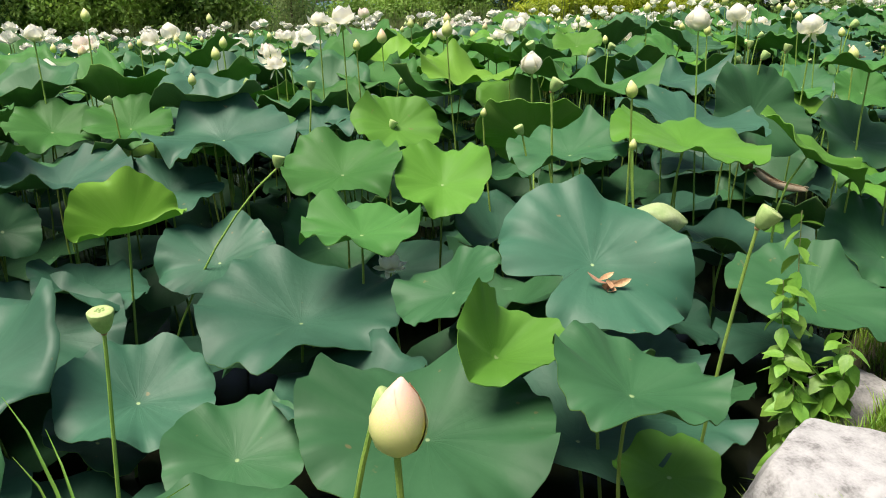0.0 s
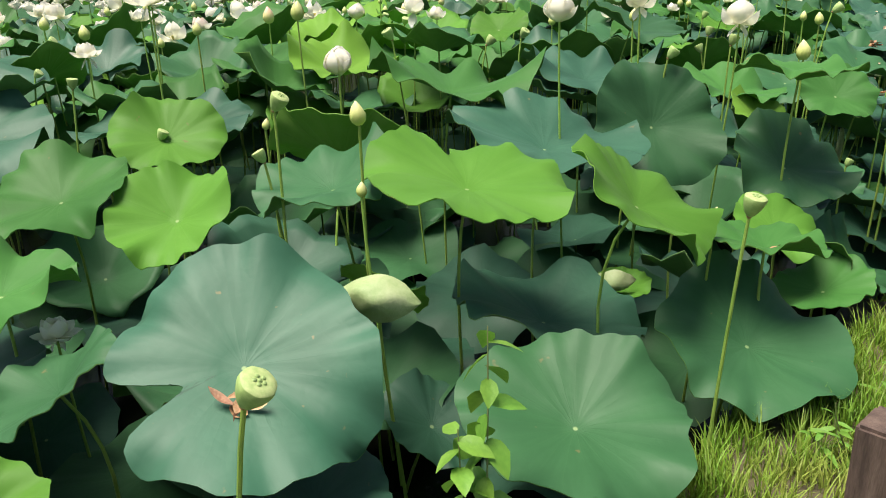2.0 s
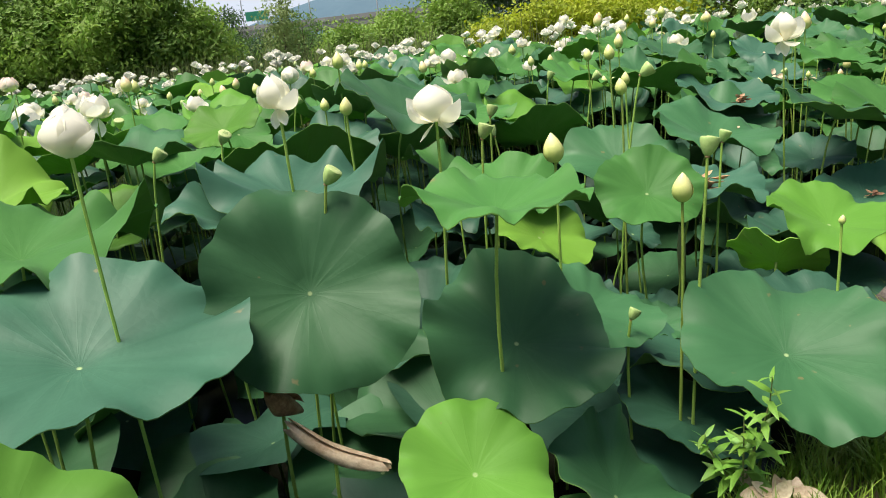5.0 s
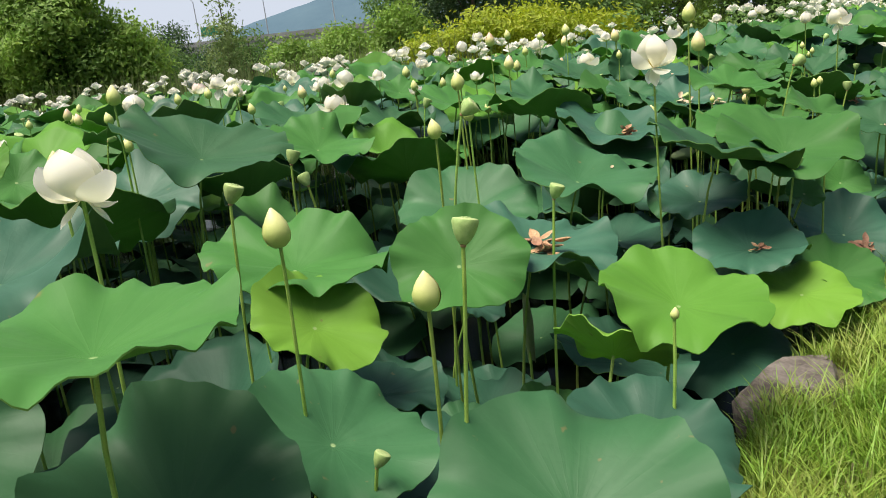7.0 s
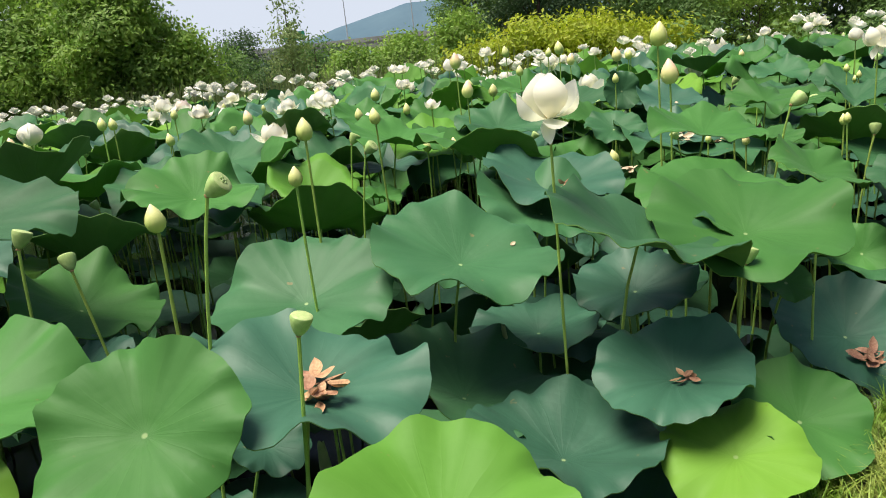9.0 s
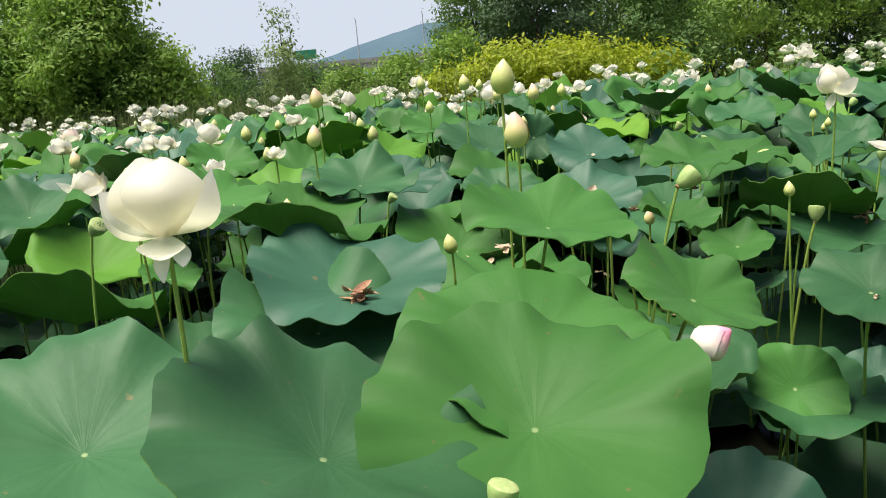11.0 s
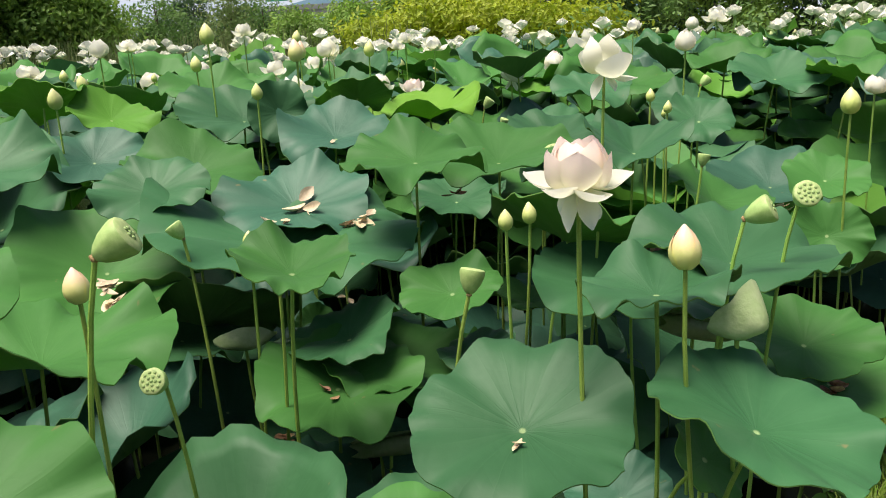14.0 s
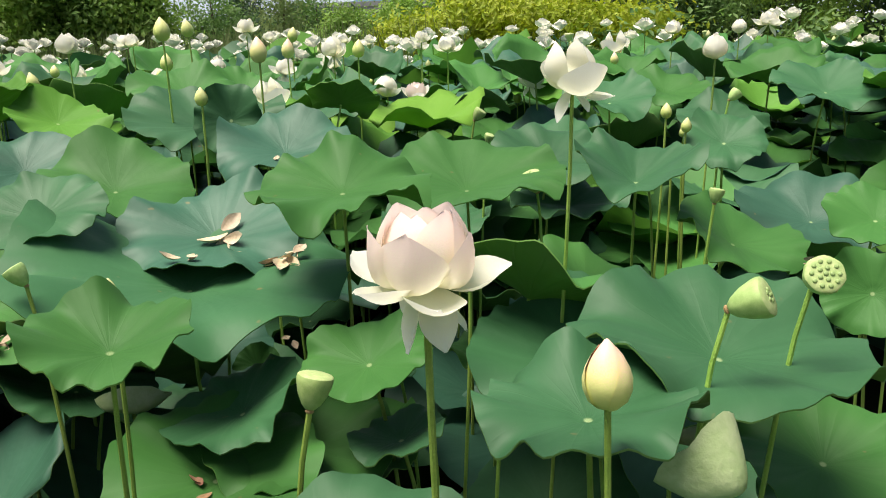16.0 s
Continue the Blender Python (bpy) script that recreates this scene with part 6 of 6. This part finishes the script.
tree(0.8, 35.0, 3.6, 3.2, "olive", "upright olive-green bush on the far shore", 71, 11857, bare=0.05)
tree(-11.6, 40.0, 4.0, 4.6, "green", "low green bush behind the shore trees", 83, 7000, bare=0.03)
tree(-7.6, 43.0, 3.6, 5.0, "green", "low green bush behind the shore trees", 84, 6000, bare=0.03)
tree(-3.0, 42.0, 3.2, 5.0, "olive", "low olive-green bush behind the shore", 85, 6000, bare=0.03)
tree(0.9, 44.0, 9.5, 5.5, "green", "tall green tree behind the low bushes", 87, 15000, bare=0.03)
tree(4.0, 38.0, 10.0, 6.5, "dark", "tall dark tree behind the shrubs", 72, 18445)
tree(8.5, 39.0, 9.0, 6.5, "green", "dense green tree on the far shore", 73, 21080, bare=0.03)
tree(14.0, 41.0, 9.5, 7.5, "olive", "broad olive-green tree with drooping crown", 74, 21080, bare=0.03)
tree(20.0, 41.0, 9.0, 7.0, "green", "dense green tree on the far shore", 75, 21080, bare=0.03)
tree(26.0, 42.0, 11.0, 7.5, "dark", "tall dark conifer-like tree", 76, 18445, bare=0.03)
tree(32.0, 41.0, 11.0, 8.0, "dark", "tall dark conifer-like tree", 77, 18445, bare=0.03)
tree(39.0, 42.0, 11.0, 9.0, "dark", "tall dark conifer-like tree", 78, 15810, bare=0.03)
tree(11.0, 46.0, 11.0, 8.0, "dark", "tall dark tree behind the others", 79, 13175)
tree(23.0, 48.0, 12.0, 9.0, "dark", "tall dark tree behind the others", 80, 13175)


def shrub(x, y, high, wide, deep, kind, label, seed, count, leaf_size=0.09):
    """A low spreading shrub with flat tiers."""
    rng = random.Random(seed)
    root = thing("shrub", x, y, ground_height(x, y) - 0.05, label, "shrub", "shrubs on the far shore")
    lobes = []
    for i in range(11):
        u = (i + 0.5) / 11 * 2 - 1
        h = high * (1 - 0.18 * u * u) * rng.uniform(0.85, 1.05)
        lobes.append(((u * wide * 0.46, rng.uniform(-0.3, 0.3) * deep, h * 0.84), (wide * 0.11, deep * 0.34, h * 0.16)))
        lobes.append(((u * wide * 0.42, rng.uniform(-0.3, 0.3) * deep, h * 0.42), (wide * 0.12, deep * 0.3, h * 0.2)))
    for i in range(5):
        bm = bmesh.new()
        end = Vector(lobes[i * 4][0])
        tube(bm, [Vector((end.x * 0.15, 0, 0)).lerp(end, k / 4) for k in range(5)], [0.06 * (1 - 0.2 * k) for k in range(5)], 6)
        bmesh.ops.recalc_face_normals(bm, faces=bm.faces)
        part("limb", bm, BARK, root)
    part("crown", crown_mesh(lobes, count, leaf_size, FOLIAGE[kind], seed, shell=0.5), None, root)


shrub(4.4, 20.0, 2.0, 5.0, 2.6, "yellow", "wide spreading yellow-green shrub with flat tiers", 81, 26000)


def reeds():
    rng = random.Random(91)
    verts, faces = [], []
    for _ in range(5200):
        x = rng.uniform(-24, 3.5)
        y = far_shore(x) + rng.uniform(-0.3, 2.6)
        z = ground_height(x, y)
        h = rng.uniform(0.7, 1.7)
        a, bend = rng.uniform(0, 6.28), rng.uniform(0.05, 0.4)
        dx, dy = math.cos(a), math.sin(a)
        b = len(verts)
        for t, f in ((0, 1), (0.5, 0.9), (1, 0.1)):
            cx, cy, cz = x + dx * bend * t * t, y + dy * bend * t * t, z + h * t
            verts += [(cx - 0.016 * f, cy, cz), (cx + 0.016 * f, cy, cz)]
        faces += [(b, b + 1, b + 3, b + 2), (b + 2, b + 3, b + 5, b + 4)]
    me = bpy.data.meshes.new("reeds")
    me.from_pydata(verts, [], faces)
    me.materials.append(REED)
    tagged(new("reeds", me), "dry green reeds along the far shore", "reeds", kind="stuff")


reeds()


def hedge_mass():
    """Undergrowth that closes the far shore behind the trees."""
    rng = random.Random(95)
    lobes = []
    for i in range(90):
        x = -42 + 96 * i / 89
        y = 47 + 2.5 * math.sin(i)
        if -21 < x < 0.5:
            h, y = rng.uniform(1.6, 2.6), 54
        elif x < 0.5:
            h = rng.uniform(6.0, 8.5)
        else:
            h = rng.uniform(7.5, 10.5)
        for k in range(max(1, int(h / 2.4))):
            lobes.append(((x + rng.uniform(-0.6, 0.6), y, h * (k + 0.5) / max(1, int(h / 2.4))), (1.3, 1.1, 1.5)))
    ob = new("undergrowth", crown_mesh(lobes, 56000, 0.42, FOLIAGE["dark"], 95, shell=0.4))
    tagged(ob, "dark wood that closes the far shore", "undergrowth", kind="stuff")
    lobes = []
    for i in range(30):
        x = 6 + 34 * i / 29
        lobes.append(((x, far_shore(x) + 1.6, 0.8), (1.0, 0.8, 0.9)))
    for i in range(26):
        x = -3 + 13 * i / 25
        lobes.append(((x, far_shore(x) + rng.uniform(0.3, 0.9), 0.22), (0.6, 0.5, 0.34)))
    ob = new("undergrowth", crown_mesh(lobes, 16000, 0.12, FOLIAGE["green"], 96, shell=0.4))
    tagged(ob, "green undergrowth along the far shore", "undergrowth", kind="stuff")


hedge_mass()


# ---- distance ----
def hill():
    bm = bmesh.new()
    n = 80
    rows = []
    for j in range(10):
        v = j / 9
        row = []
        for i in range(n + 1):
            x = -900 + 1300 * i / n
            crest = 186 * math.exp(-((x + 150) / 560) ** 2) + 8 * noise.noise((x * 0.012, 0, 0)) - 4
            row.append(bm.verts.new((x, 1400 + 500 * v, -4 + crest * math.sin(v * math.pi / 2) + 4 * noise.noise((x * 0.02, v * 6, 2)))))
        rows.append(row)
    for a, b in zip(rows, rows[1:]):
        for i in range(n):
            bm.faces.new((a[i], a[i + 1], b[i + 1], b[i]))
    tagged(new("backdrop_hill", mesh_of(bm, "hill", HILL)), "distant wooded hill with blue haze painted into its colour", "hill", kind="structure")


hill()


def sky_haze():
    """Pale haze of the sky far behind the hill."""
    m = bpy.data.materials.new("sky_haze")
    m.use_nodes = True
    n = m.node_tree.nodes
    e = n.new("ShaderNodeEmission")
    e.inputs[0].default_value, e.inputs[1].default_value = (0.80, 0.87, 1.0, 1), 0.44
    m.node_tree.links.new(e.outputs[0], n["Material Output"].inputs[0])
    bm = bmesh.new()
    low, high = [], []
    for i in range(33):
        a = radians(40 + 100 * i / 32)
        low.append(bm.verts.new((2600 * math.cos(a), 2600 * math.sin(a), -60)))
        high.append(bm.verts.new((2600 * math.cos(a), 2600 * math.sin(a), 900)))
    for i in range(32):
        bm.faces.new((low[i], low[i + 1], high[i + 1], high[i]))
    tagged(new("backdrop", mesh_of(bm, "sky_haze", m)), "pale hazy sky above the distant hill", "sky", kind="structure")


sky_haze()


def box(bm, x0, y0, z0, x1, y1, z1):
    made = bmesh.ops.create_cube(bm, size=1.0)["verts"]
    bmesh.ops.scale(bm, vec=(x1 - x0, y1 - y0, z1 - z0), verts=made)
    bmesh.ops.translate(bm, vec=((x0 + x1) / 2, (y0 + y1) / 2, (z0 + z1) / 2), verts=made)


def bridge():
    root = thing("road_bridge", -40, 160, ground_height(-40, 160), "grey concrete road bridge far behind the trees", "bridge")
    root.matrix_basis = pose(-40, 160, ground_height(-40, 160), 0, 0, 6)
    bm = bmesh.new()
    box(bm, -14, -4, 7.4, 90, 4, 8.6)
    part("deck", bm, CONCRETE, root, smooth=False)
    for y in (-4, 4):
        bm = bmesh.new()
        box(bm, -14, y - 0.15, 8.6, 90, y + 0.15, 9.5)
        part("parapet", bm, CONCRETE, root, smooth=False)
    for x in (-10, 12, 34, 56, 78):
        bm = bmesh.new()
        box(bm, x - 1, -2.5, 0, x + 1, 2.5, 7.4)
        part("pier", bm, CONCRETE, root, smooth=False)
    for x in (-8, 6, 20, 34, 48):
        lamp = thing("street_lamp", 0, 0, 0, "tall thin grey street lamp on the bridge", "street lamp", "street lamps on the bridge")
        lamp.matrix_basis = root.matrix_basis @ pose(x, 3.0, 8.6)
        bm = bmesh.new()
        tube(bm, [Vector((0, 0, 0)), Vector((0, 0, 5)), Vector((0, 0, 9))], [0.14, 0.11, 0.08], 8)
        part("pole", bm, STEEL, lamp)
        bm = bmesh.new()
        tube(bm, [Vector((0, 0, 9)), Vector((0, -0.9, 9.3)), Vector((0, -2.0, 9.35))], [0.07, 0.06, 0.05], 6)
        part("arm", bm, STEEL, lamp)
    sign = thing("road_sign", 0, 0, 0, "green road sign on a gantry on the bridge", "road sign")
    sign.matrix_basis = root.matrix_basis @ pose(-4, -3, 8.6)
    bm = bmesh.new()
    tube(bm, [Vector((0, 0, 0)), Vector((0, 0, 3.6))], 0.13, 8)
    part("pole", bm, STEEL, sign)
    bm = bmesh.new()
    box(bm, -2.2, -0.25, 1.8, 2.2, -0.14, 3.6)
    part("panel", bm, SIGN, sign, smooth=False)


bridge()
